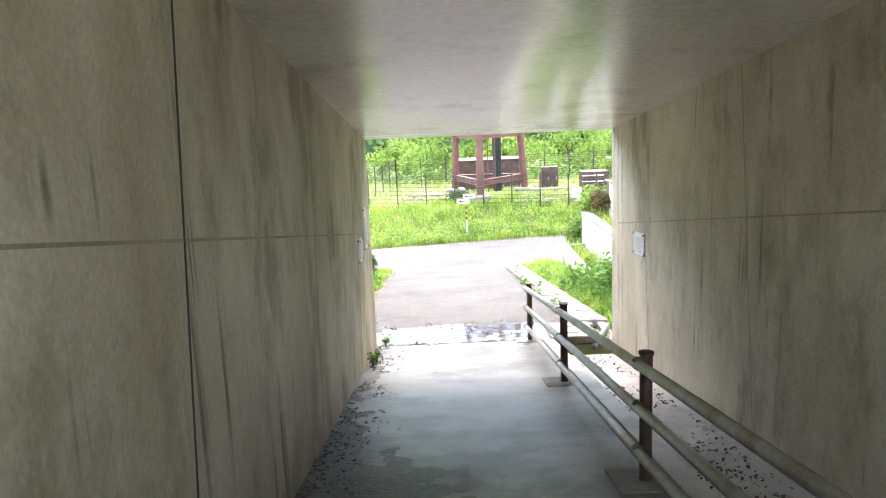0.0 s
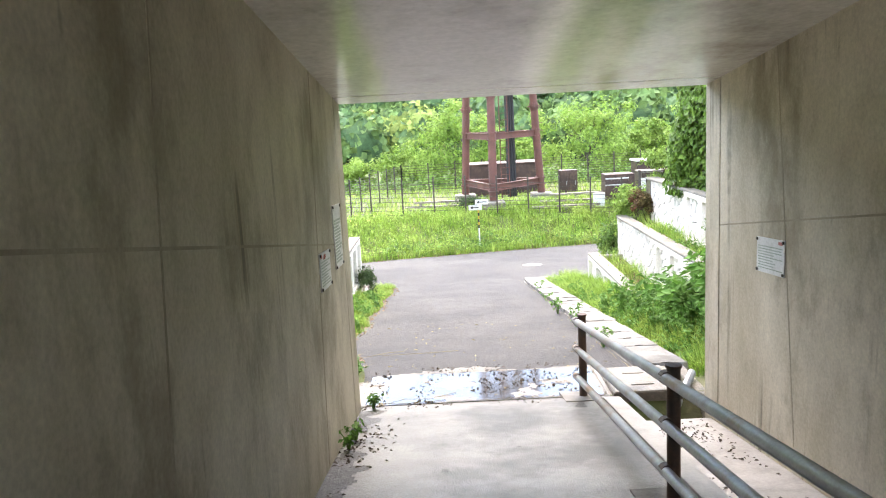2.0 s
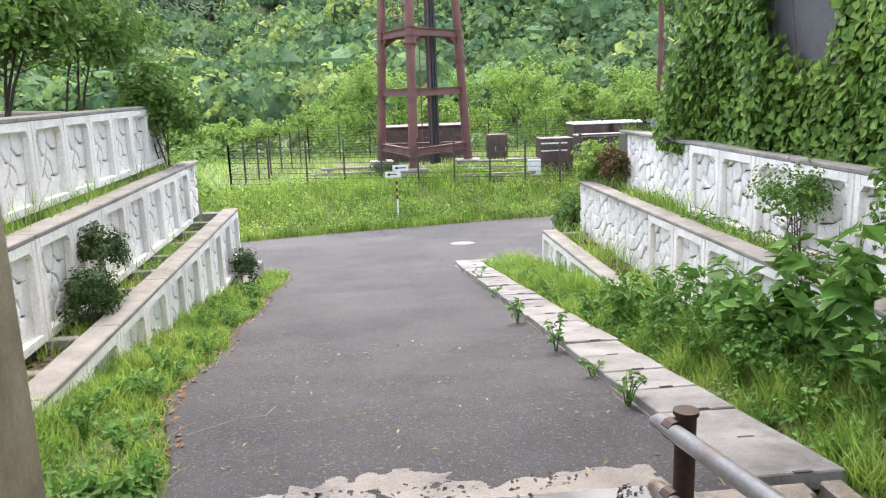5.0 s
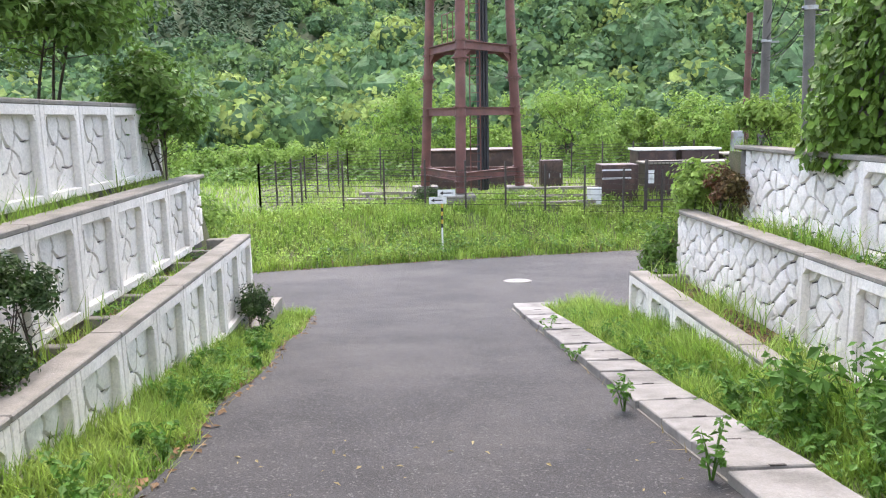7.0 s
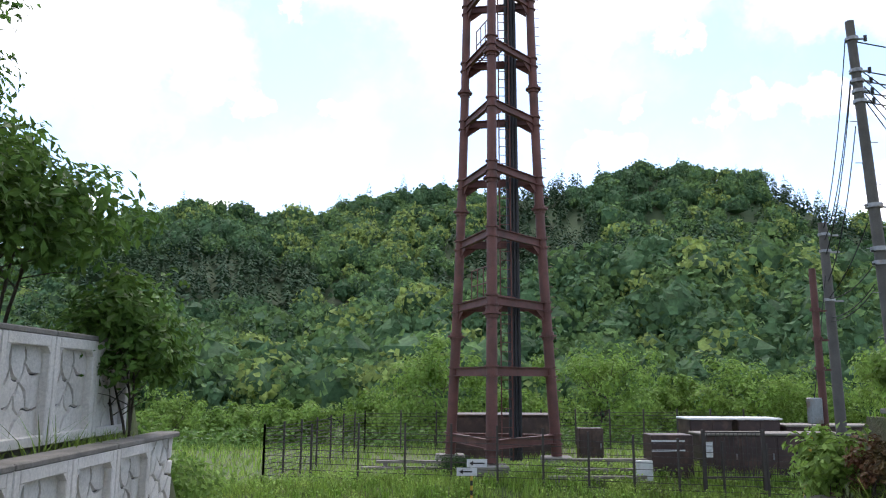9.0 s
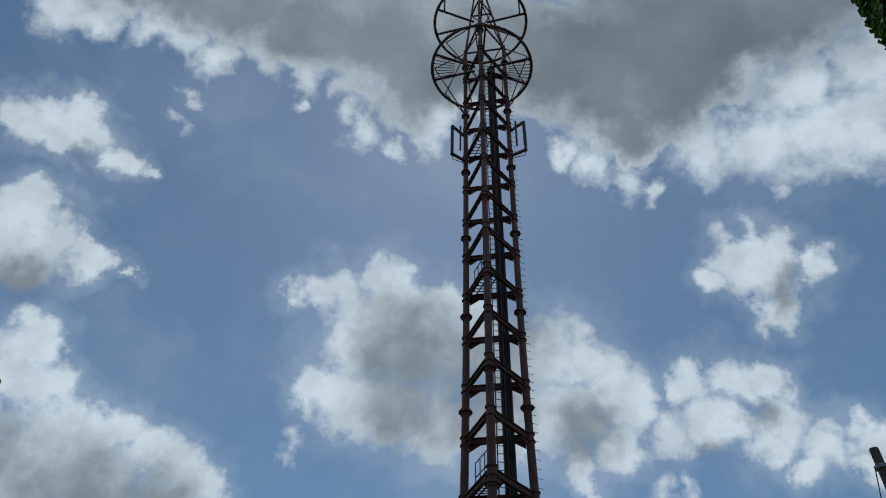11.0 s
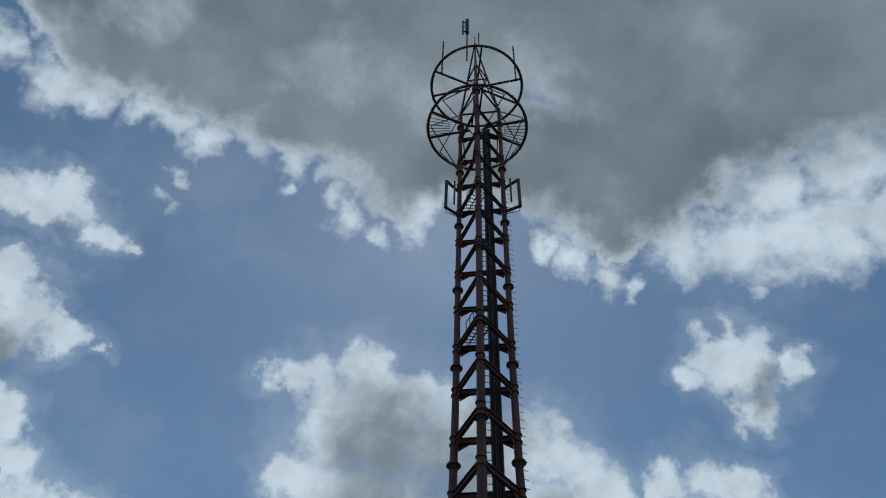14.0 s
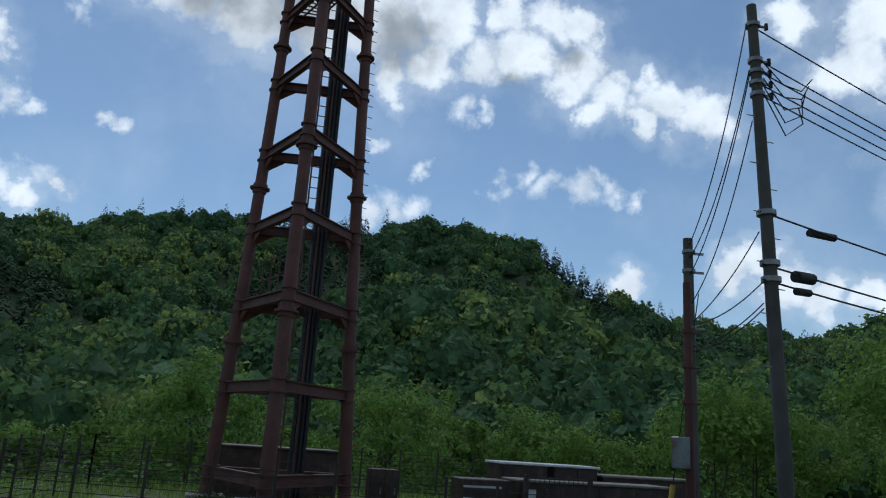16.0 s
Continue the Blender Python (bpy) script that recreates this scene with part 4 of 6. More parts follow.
            tube(bm, e + z, e + z + Vector((0, 0, 1.1)), 0.022, seg=6)
        for hh in (0.55, 1.1):
            tube(bm, p + z + Vector((0, 0, hh)), q + z + Vector((0, 0, hh)), 0.022, seg=6)
        part("handrail", bm, M_RUST, deck)
    # aerials on arms
    zb, zt = leg_at(14, 0).z - 0.15, leg_at(14, 0).z + 1.75
    for k, s in ((2, -1), (1, 1)):
        base = leg_at(14, k)
        tipx = base.x + s * 0.72
        for zz in (zt, zb):
            bm = bmesh.new()
            bar(bm, (base.x, base.y, zz), (tipx, base.y - 0.5, zz + (0.25 if zz == zt else -0.05)), 0.1, 0.14)
            arm = part("aerial_arm", bm, M_RUST, tower)
        for xo, zz0, r in ((tipx, zb - 0.1, 0.085), (tipx - s * 0.42, zb + 0.25, 0.05)):
            bm = bmesh.new()
            tube(bm, (xo, base.y - 0.5, zz0), (xo, base.y - 0.5, zt + 0.25), r, seg=10)
            part("aerial", bm, M_BLACK, arm, "slim panel aerial")
        bm = bmesh.new()
        pipe_along(bm, [(tipx, base.y - 0.5, zb - 0.1), (tipx - s * 0.05, base.y - 0.5, zb - 0.45), (tipx - s * 0.3, base.y - 0.45, zb - 0.5), (base.x, base.y - 0.1, zb - 0.3)], 0.02, 5)
        part("aerial_cable", bm, M_BLACK, arm)
    # crown: two hoops with spokes, a pointed frame and whips
    for z, R in ((39.1, 2.75), (43.75, 2.72)):
        bm = bmesh.new()
        ring_tube(bm, (-0.12, 0, z), R, 0.085)
        hoop = part("hoop", bm, M_RUST, tower, "wide round antenna hoop", smooth=True)
        for a in (18, 90, 162, 198, 270, 342):
            bm = bmesh.new()
            u = Vector((math.cos(radians(a)), math.sin(radians(a)), 0))
            bar(bm, u * 0.4 + Vector((-0.12, 0, z)), u * R + Vector((-0.12, 0, z)), 0.1, 0.1)
            part("spoke", bm, M_RUST, hoop)
        if z < 41:
            for a0 in (165, -15):
                bm = bmesh.new()
                for t in range(0, 31, 5):
                    u0 = Vector((math.cos(radians(a0 + t)), math.sin(radians(a0 + t)), 0))
                    bar(bm, u0 * 1.5 + Vector((-0.12, 0, z + 0.02)), u0 * R + Vector((-0.12, 0, z + 0.02)), 0.03, 0.03)
                part("hoop_walkway", bm, M_RUST, hoop)["kind"] = "stuff"
    bm = bmesh.new()
    apex = Vector((-0.2, 0, 49.6))
    for k in range(3):
        tube(bm, leg_at(18.2, k), apex, 0.07, 0.05, 8)
        tube(bm, leg_at(18.2, k), leg_at(18.2, (k + 1) % 3), 0.06, seg=8)
        m = leg_at(18.2, k).lerp(apex, 0.45)
        tube(bm, m, leg_at(18.2, (k + 1) % 3).lerp(apex, 0.45), 0.05, seg=6)
        tube(bm, m, leg_at(18.2, (k + 1) % 3), 0.04, seg=6)
    part("peak_frame", bm, M_RUST, tower)
    for k in range(3):      # raking struts from the shaft to the lower hoop
        p = leg_at(15.6, k)
        for a in (-40, 0, 40):
            u = Vector((p.x, p.y, 0)).normalized()
            u.rotate(Euler((0, 0, radians(a))))
            bm = bmesh.new()
            pipe_along(bm, [p, u * 2.6 + Vector((-0.12, 0, 39.1)), leg_at(18.2, k)], 0.035, 6)
            part("hoop_brace", bm, M_RUST, tower)
    bm = bmesh.new()
    tube(bm, (-0.2, 0, 43), (-0.2, 0, 50.6), 0.07, 0.03, 8)
    part("mast", bm, M_RUST, tower)
    for x, y, z0, z1, r in ((-0.75, -0.3, 46.5, 52.6, 0.05), (-2.3, -1.0, 43.4, 47.4, 0.05), (2.1, -1.0, 43.4, 47.6, 0.05), (0.05, -0.1, 49.0, 51.0, 0.04)):
        bm = bmesh.new()
        tube(bm, (x, y, z0), (x, y, z1), r, seg=8)
        if z1 > 52:
            tube(bm, (x, y, 50.4), (x, y, 52.4), 0.13, seg=10)
            tube(bm, (x - 0.28, y, 50.2), (x - 0.28, y, 52.2), 0.06, seg=8)
            for zz in (50.6, 51.3, 52.0):
                bar(bm, (x - 0.28, y, zz), (x, y, zz), 0.05, 0.05)
        part("whip_aerial", bm, M_BLACK, tower)


make_tower()


# ---------------------------------------------------------------- underpass fittings
def make_railing():
    rail = thing("handrail", "low three-bar tubular railing with dark worn posts beside the channel", "railing", at=(1.17, 10.3, road_z(10.3)))
    inv = Matrix.Translation((-1.17, -10.3, -road_z(10.3)))
    for k, y in enumerate((10.3, 7.35, 4.32, 1.3, -1.7)):
        z = floor_z(y)
        bm = bmesh.new()
        tube(bm, (1.17, y, z - 0.1), (1.17, y, z + 0.80), 0.038, seg=14)
        tube(bm, (1.17, y, z + 0.80), (1.17, y, z + 0.815), 0.046, seg=14)
        bm.transform(inv)
        post = part("post", bm, M_POST, rail, smooth=True)
        for h in (0.74, 0.47, 0.19):
            bm = bmesh.new()
            tube(bm, (1.13, y - 0.035, z + h + 0.0057), (1.13, y + 0.035, z + h - 0.0057), 0.041, seg=12)
            bm.transform(inv)
            part("clamp", bm, M_POST, post)
        bm = bmesh.new()
        prism(bm, [(0.97, y - 0.22, floor_z(y - 0.22) - 0.02), (1.31, y - 0.22, floor_z(y - 0.22) - 0.02), (1.31, y + 0.22, floor_z(y + 0.22) - 0.02), (0.97, y + 0.22, floor_z(y + 0.22) - 0.02)], (0, 0, 0.028))
        bm.transform(inv)
        part("base_patch", bm, M_LID, post, "pale mortar patch round the foot")
    for h in (0.74, 0.47, 0.19):
        bm = bmesh.new()
        ends = [(-3.1, 0.0), (10.42, 0.0), (10.47, -0.012)]
        pts = [(1.12, y, floor_z(y) + h + d) for y, d in ends]
        pipe_along(bm, pts, [0.032, 0.032, 0.02], 12)
        bm.transform(inv)
        part("rail", bm, M_STEEL, rail, "grey galvanised tube", smooth=True)


make_railing()


def wall_notice(label, x, s, y0, y1, z0, z1, slope, rows, head, title=""):
    """A notice board on an underpass wall. s: +1 when it faces +x."""
    d = 0.012 * s
    n = thing("wall_notice", label, "notice board", "notices on the wall", (x, (y0 + y1) / 2, z0))
    base = Matrix.Translation((-x, -(y0 + y1) / 2, -z0))

    def plate(ya, yb, za, zb, t0, t1):
        bm = bmesh.new()
        sh = lambda y: slope * (y - (y0 + y1) / 2)
        prism(bm, [(x + t0 * s, ya, za + sh(ya)), (x + t0 * s, yb, za + sh(yb)), (x + t0 * s, yb, zb + sh(yb)), (x + t0 * s, ya, zb + sh(ya))], ((t1 - t0) * s, 0, 0))
        bm.transform(base)
        return bm

    part("board", plate(y0, y1, z0, z1, 0.001, 0.010), M_WHITE, n)
    w, h = y1 - y0, z1 - z0
    rng = random.Random(label)
    for k in range(rows):
        z = z1 - h * (0.24 + 0.70 * k / rows)
        a, b = (0.06, rng.uniform(0.6, 0.94)) if k % 4 else (0.06, 0.94)
        ya, yb = (y0 + w * a, y0 + w * b) if s > 0 else (y1 - w * b, y1 - w * a)
        part("text_line", plate(ya, yb, z - h * 0.018, z + h * 0.012, 0.010, 0.0115), M_INK, n)
    if head:
        part("heading_mark", plate(y0 + w * 0.06, y0 + w * 0.2, z1 - h * 0.14, z1 - h * 0.05, 0.010, 0.0115), M_RED, n)
    if title:
        cu = bpy.data.curves.new("heading", "FONT")
        cu.body, cu.size, cu.extrude = title, h * 0.15, 0.0008
        tmp = bpy.data.objects.new("heading", cu)
        me = bpy.data.meshes.new_from_object(tmp)
        bpy.data.objects.remove(tmp)
        me.transform(Matrix.Translation((0.0115 * s, -w * 0.2 * s, h * 0.83)) @ pose(0, 0, 0, 90, 0, 90 * s))
        if len(me.vertices):
            part("heading", me, M_RED, n)
    for ya in (y0 + 0.012, y1 - 0.012):
        for za in (z0 + 0.015, z1 - 0.015):
            bm = bmesh.new()
            zz = za + slope * (ya - (y0 + y1) / 2)
            tube(bm, (x, ya, zz), (x + 0.018 * s, ya, zz), 0.012, seg=8)
            bm.transform(base)
            part("fixing", bm, M_DARK, n)


wall_notice("small white notice with a red heading on the concrete wall", X_L, 1, 8.52, 8.97, -0.29, -0.02, -0.08, 9, True, "お願い")
wall_notice("tall white notice faded by light on the concrete wall", X_L, 1, 9.26, 9.66, -0.27, 0.24, -0.06, 14, False)
wall_notice("small white notice with red heading facing the railing", X_R, -1, 8.5, 8.97, -0.35, -0.09, -0.08, 9, True)


def make_pit():
    pit = thing("catch_pit", "open concrete catch pit with a rust-stained slab cover", "drain pit", at=(1.85, 10.5, road_z(10.5)))
    z = road_z(10.5)
    inv = Matrix.Translation((-1.85, -10.5, -z))
    bm = bmesh.new()
    for x0, x1, y0, y1 in ((1.42, 1.52, 9.95, 11.2), (2.28, 2.4, 10.15, 11.2), (1.52, 2.2, 11.08, 11.2)):
        box(bm, x0, x1, y0, y1, z - 0.75, z - 0.02, 0.012)
    box(bm, 1.52, 2.2, 9.95, 11.08, z - 0.8, z - 0.7)
    bm.transform(inv)
    part("pit_wall", bm, M_MOUTH, pit)
    for y0, y1, dz in ((10.32, 10.72, 0.0), (10.735, 11.15, -0.03)):
        bm = bmesh.new()
        box(bm, 1.47, 2.14, y0, y1, z - 0.05 + dz, z + 0.06 + dz, 0.014)
        box(bm, 1.68, 1.9, y0 + 0.18, y0 + 0.2, z + 0.055 + dz, z + 0.068 + dz)
        bm.transform(inv @ Matrix.Translation((0, 0, -0.02)))
        part("cover_slab", bm, M_MOUTH, pit, "rust-stained concrete cover slab")
    bm = bmesh.new()
    tube(bm, (2.35, 10.75, z + 0.05), (2.05, 10.28, z - 0.12), 0.042, seg=14)
    bm.transform(inv)
    part("drain_pipe", bm, M_STEEL, pit, "short grey plastic pipe", smooth=True)


make_pit()


# gutter covered by concrete lids
def make_gutter():
    rng = random.Random(5)
    bm = bmesh.new()
    prism(bm, [(1.93, 11.3, road_z(11.3) - 0.3), (1.93, 24.2, road_z(24.2) - 0.3), (1.93, 24.2, road_z(24.2) + 0.02), (1.93, 11.3, road_z(11.3) + 0.02)], (0.03, 0, 0))
    prism(bm, [(2.46, 11.3, road_z(11.3) - 0.3), (2.46, 24.2, road_z(24.2) - 0.3), (2.46, 24.2, road_z(24.2) + 0.03), (2.46, 11.3, road_z(11.3) + 0.03)], (0.03, 0, 0))
    g = part("gutter", bm, M_CAP)
    tagged(g, "concrete roadside gutter under a row of lids", "gutter", kind="structure")
    L = 0.598
    bm = bmesh.new()
    box(bm, -0.265, 0.265, -L / 2 + 0.005, L / 2 - 0.005, -0.05, 0.05, 0.008)
    lid = bm_mesh("gutter_lid", bm)
    lid.materials.append(M_LID)
    bm = bmesh.new()
    box(bm, -0.05, 0.05, -0.012, 0.012, -0.004, 0.002)
    slot = bm_mesh("lifting_slot", bm)
    slot.materials.append(M_DARK)
    y = 11.55
    while y < 24.0:
        ob = new("gutter_lid", lid)
        ob.parent = g
        ob.matrix_basis = pose(2.2 + rng.uniform(-0.012, 0.012), y, road_z(y) + 0.045 + rng.uniform(-0.008, 0.008), -8.2 + rng.uniform(-0.7, 0.7), rng.uniform(-0.8, 0.8), rng.uniform(-0.7, 0.7))
        for s in (-0.285,):
            sl = new("lifting_slot", slot)
            sl.parent = ob
            sl.location = (0.03, s, 0.052)
        y += L
    bm = bmesh.new()
    box(bm, 1.98, 2.8, 23.86, 24.38, road_z(24.2) - 0.2, road_z(24.0) + 0.05, 0.012)
    tagged(part("kerb_slab", bm, M_LID), "pale concrete slab at the gutter's end", "kerb", kind="structure")
    bm = bmesh.new()
    prism(bm, [(-2.3, 21.3, road_z(21.3) - 0.2), (-2.3, 23.9, road_z(23.9) - 0.2), (-2.3, 23.9, road_z(23.9) + 0.38), (-2.3, 21.3, road_z(21.3) + 0.12)], (0.16, 0, 0))
    tagged(part("kerb_block", bm, M_CAP), "mossy concrete kerb block in the grass", "kerb", kind="structure")


make_gutter()


def make_manhole():
    at = (2.6, 28.05, road_z(28.05) + 0.014)
    lid = thing("manhole_cover", "round pale iron manhole cover in the asphalt", "manhole cover", at=at)
    bm = bmesh.new()
    tube(bm, (0, 0, -0.03), (0, 0, 0.006), 0.33, seg=40)
    ring = part("rim", bm, M_CAP, lid)
    bm = bmesh.new()
    tube(bm, (0, 0, -0.02), (0, 0, 0.012), 0.295, seg=40)
    part("plate", bm, M_IRON, lid)
    bm = bmesh.new()
    for k in range(12):
        for r in (0.1, 0.18, 0.25):
            a = radians(30 * k + 60 * r)
            box(bm, r * math.cos(a) - 0.016, r * math.cos(a) + 0.016, r * math.sin(a) - 0.016, r * math.sin(a) + 0.016, 0.01, 0.017)
    part("raised_pattern", bm, M_IRON, lid)["kind"] = "stuff"
    lid.rotation_euler = (radians(-4), 0, 0)


make_manhole()


# ---------------------------------------------------------------- beyond the road
def make_signpost():
    x, y = 1.12, 33.4
    z = ground_z(x, y)
    p = thing("direction_sign", "white arrow signs on a yellow and black verge post", "sign post", at=(x, y, z))
    bm = bmesh.new()
    tube(bm, (0, 0, -0.2), (0, 0, -z - 2.55), 0.028, seg=10)
    part("post", bm, M_WHITE, p)
    top = -z - 2.55
    for k in range(6):
        bm = bmesh.new()
        tube(bm, (0, 0, top - 0.98 + 0.12 * k), (0, 0, top - 0.86 + 0.12 * k), 0.034, seg=10)
        part("band", bm, M_YELLOW if k % 2 else M_DARK, p)
    for dx, dz, s in ((-0.12, -0.16, -1), (0.14, 0.05, 1)):
        bm = bmesh.new()
        w = 0.26
        prism(bm, [(dx - w, -0.035, top + dz - 0.1), (dx + w, -0.035, top + dz - 0.1), (dx + w, -0.035, top + dz + 0.1), (dx - w, -0.035, top + dz + 0.1)], (0, 0.012, 0))
        b = part("arrow_board", bm, M_WHITE, p)
        bm = bmesh.new()
        c = dx + 0.04
        prism(bm, [(c - 0.16 * s * -1, -0.037, top + dz - 0.012), (c + 0.02 * s, -0.037, top + dz - 0.012), (c + 0.02 * s, -0.037, top + dz + 0.012), (c + 0.16 * s, -0.037, top + dz + 0.012)][:4], (0, -0.003, 0))
        prism(bm, [(dx - 0.2, -0.037, top + dz), (dx - 0.1, -0.037, top + dz - 0.06), (dx - 0.1, -0.037, top + dz + 0.06)], (0, -0.003, 0))
        box(bm, dx - 0.1, dx + 0.14, -0.040, -0.037, top + dz - 0.018, top + dz + 0.018)
        part("arrow", bm, M_DARK, b)


make_signpost()


def fence_run(label, p, q, n, h, rods):
    """A post and rod fence from p to q on the ground."""
    z0 = ground_z((p[0] + q[0]) / 2, (p[1] + q[1]) / 2)
    f = thing("fence", label, "fence", "compound fence", (p[0], p[1], z0))
    P, Q = Vector((p[0], p[1], 0)), Vector((q[0], q[1], 0))
    for k in range(n + 1):
        e = P.lerp(Q, k / n)
        zz = ground_z(e.x, e.y) - z0
        e = e - P
        bm = bmesh.new()
        box(bm, e.x - 0.03, e.x + 0.03, e.y - 0.03, e.y + 0.03, zz - 0.2, zz + h + 0.12)
        part("post", bm, M_FENCE, f)
    for j in range(rods):
        bm = bmesh.new()
        hh = 0.1 + (h - 0.1) * j / (rods - 1)
        a, b = P.copy(), Q.copy()
        bar(bm, Vector((0, 0, ground_z(a.x, a.y) - z0 + hh)), Q - P + Vector((0, 0, ground_z(b.x, b.y) - z0 + hh)), 0.014, 0.018)
        part("rod", bm, M_FENCE, f)


fence_run("dark rod fence along the grassy verge", (-4.7, 36.0), (11.5, 36.6), 12, 1.6, 9)
fence_run("dark rod fence closing the compound's side", (-4.7, 36.0), (-2.6, 46.5), 7, 1.6, 14)
fence_run("dark rod fence behind the tower", (-2.6, 46.5), (14.0, 47.5), 11, 1.6, 12)


def block(name, label, category, x0, x1, y0, y1, z0, z1, material, bands=(), top=None, doors=0):
    t = thing(name, label, category, at=((x0 + x1) / 2, (y0 + y1) / 2, z0))
    inv = Matrix.Translation((-(x0 + x1) / 2, -(y0 + y1) / 2, -z0))
    bm = bmesh.new()
    box(bm, x0, x1, y0, y1, z0, z1, 0.02)
    bm.transform(inv)
    part("body", bm, material, t)
    for a, b in bands:
        bm = bmesh.new()
        box(bm, x0 - 0.01, x0 + (x1 - x0) * 0.8, y0 - 0.012, y0 - 0.002, z0 + (z1 - z0) * a, z0 + (z1 - z0) * b)
        bm.transform(inv)
        part("stripe", bm, M_WHITE, t)
    if top is not None:
        bm = bmesh.new()
        box(bm, x0 - 0.06, x1 + 0.06, y0 - 0.08, y1 + 0.05, z1, z1 + 0.07, 0.015)
        bm.transform(inv)
        part("lid", bm, top, t)
    for k in range(doors):
        w = (x1 - x0) / doors
        bm = bmesh.new()
        box(bm, x0 + w * k + 0.04, x0 + w * (k + 1) - 0.04, y0 - 0.025, y0 - 0.003, z0 + 0.1, z1 - 0.06, 0.008)
        bm.transform(inv)
        d = part("door", bm, material, t)
        bm = bmesh.new()
        box(bm, x0 + w * (k + 1) - 0.13, x0 + w * (k + 1) - 0.09, y0 - 0.05, y0 - 0.02, (z0 + z1) / 2 - 0.1, (z0 + z1) / 2 + 0.1)
        bm.transform(inv)
        part("handle", bm, M_STEEL, d)
    return t


GZ = -3.38
block("equipment_hut", "low brown equipment hut behind the tower", "hut", 0.9, 4.9, 43.6, 45.6, GZ, -1.75, M_BROWN, top=M_BROWN, doors=3)
block("equipment_cabinet", "brown cabinet with pale stripes beside the gate", "cabinet", 7.0, 8.3, 37.6, 38.6, GZ, -2.05, M_BROWN, bands=((0.62, 0.66), (0.84, 0.88)))
block("equipment_cabinet", "long dark brown cabinet with a pale top edge", "cabinet", 8.7, 13.4, 37.9, 39.0, GZ, -2.08, M_BROWN, top=M_PALE, doors=4)
block("roof_unit", "brown unit with a white lid above the cabinets", "air unit", 8.9, 10.35, 39.6, 40.8, GZ, -1.68, M_BROWN, top=M_WHITE, doors=2)
block("roof_unit", "brown unit with a white lid beside its twin", "air unit", 10.55, 12.0, 39.6, 40.8, GZ, -1.68, M_BROWN, top=M_WHITE, doors=2)
block("roof_unit", "wide brown unit with a pale lid at the row's end", "air unit", 12.2, 15.6, 39.6, 40.8, GZ, -1.9, M_BROWN, top=M_PALE, doors=3)
block("meter_box", "rusty brown meter boxes on a stand in the compound", "meter box", 5.6, 6.5, 42.0, 42.5, GZ, -2.1, M_BROWN, doors=2)


def make_compound_bits():
    for k, (x0, x1, y, z) in enumerate(((-2.0, 0.6, 37.4, 0.32), (-1.6, 1.4, 38.0, 0.45), (4.0, 7.0, 37.5, 0.28), (4.6, 7.0, 38.2, 0.5), (3.6, 6.6, 36.9, 0.12))):
        t = thing("timber_rail", "weathered pale timber rail on low blocks", "timber", "rails in the compound", ((x0 + x1) / 2, y, GZ))
        bm = bmesh.new()
        box(bm, -(x1 - x0) / 2, (x1 - x0) / 2, -0.1, 0.1, z - 0.03, z + 0.05, 0.01)
        part("beam", bm, M_PALE, t)
        for s in (-0.4, 0.0, 0.4):
            bm = bmesh.new()
            box(bm, (x1 - x0) * s - 0.07, (x1 - x0) * s + 0.07, -0.08, 0.08, -0.1, z - 0.03)
            part("support", bm, M_CAP, t)
    t = thing("slab_stack", "upright pale slab leaning in the compound", "slab", at=(6.6, 37.1, GZ))
    bm = bmesh.new()
    box(bm, -0.25, 0.25, -0.05, 0.05, 0.0, 0.6, 0.01)
    part("slab", bm, M_WHITE, t)
    gate = thing("compound_gate", "dark steel gate frame with a white plate", "gate", at=(8.45, 36.55, GZ))
    for x in (-0.2, 1.6):
        bm = bmesh.new()
        box(bm, x - 0.05, x + 0.05, -0.05, 0.05, -0.2, 1.55)
        part("gate_post", bm, M_FENCE, gate)
    for z in (0.15, 1.45):
        bm = bmesh.new()
        box(bm, -0.15, 1.55, -0.02, 0.02, z, z + 0.05)
        part("gate_rail", bm, M_FENCE, gate)
    for k in range(12):
        bm = bmesh.new()
        box(bm, -0.1 + 0.135 * k, -0.085 + 0.135 * k, -0.01, 0.01, 0.18, 1.45)
        part("bar", bm, M_FENCE, gate)
    bm = bmesh.new()
    box(bm, -0.14, 0.06, -0.05, -0.035, 0.75, 1.2)
    part("plate", bm, M_WHITE, gate)
    stay = thing("pole_stay", "yellow guard tube on a leaning pole stay", "guy wire guard", at=(8.75, 31.6, ground_z(8.75, 33)))
    bm = bmesh.new()
    tube(bm, (0.0, 0, 0.9), (0.32, 0.0, 2.75), 0.05, seg=10)
    part("guard", bm, M_YELLOW, stay)
    bm = bmesh.new()
    tube(bm, (-0.16, 0, -0.1), (0.03, 0, 1.0), 0.015, seg=6)
    tube(bm, (0.31, 0, 2.7), (0.98, 0.0, 6.6), 0.012, seg=6)
    part("wire", bm, M_WIRE, stay)


make_compound_bits()


def pole(label, x, y, top, r0, r1, material, lean=(0, 0)):
    z = ground_z(x, y)
    t = thing("utility_pole", label, "utility pole", "utility poles", (x, y, z))
    h = top - z
    bm = bmesh.new()
    pipe_along(bm, [(lean[0] * k / 6, lean[1] * k / 6, -0.3 + (h + 0.3) * k / 6) for k in range(7)], [r0 + (r1 - r0) * k / 6 for k in range(7)], 14)
    part("shaft", bm, material, t, smooth=True)
    return t, h


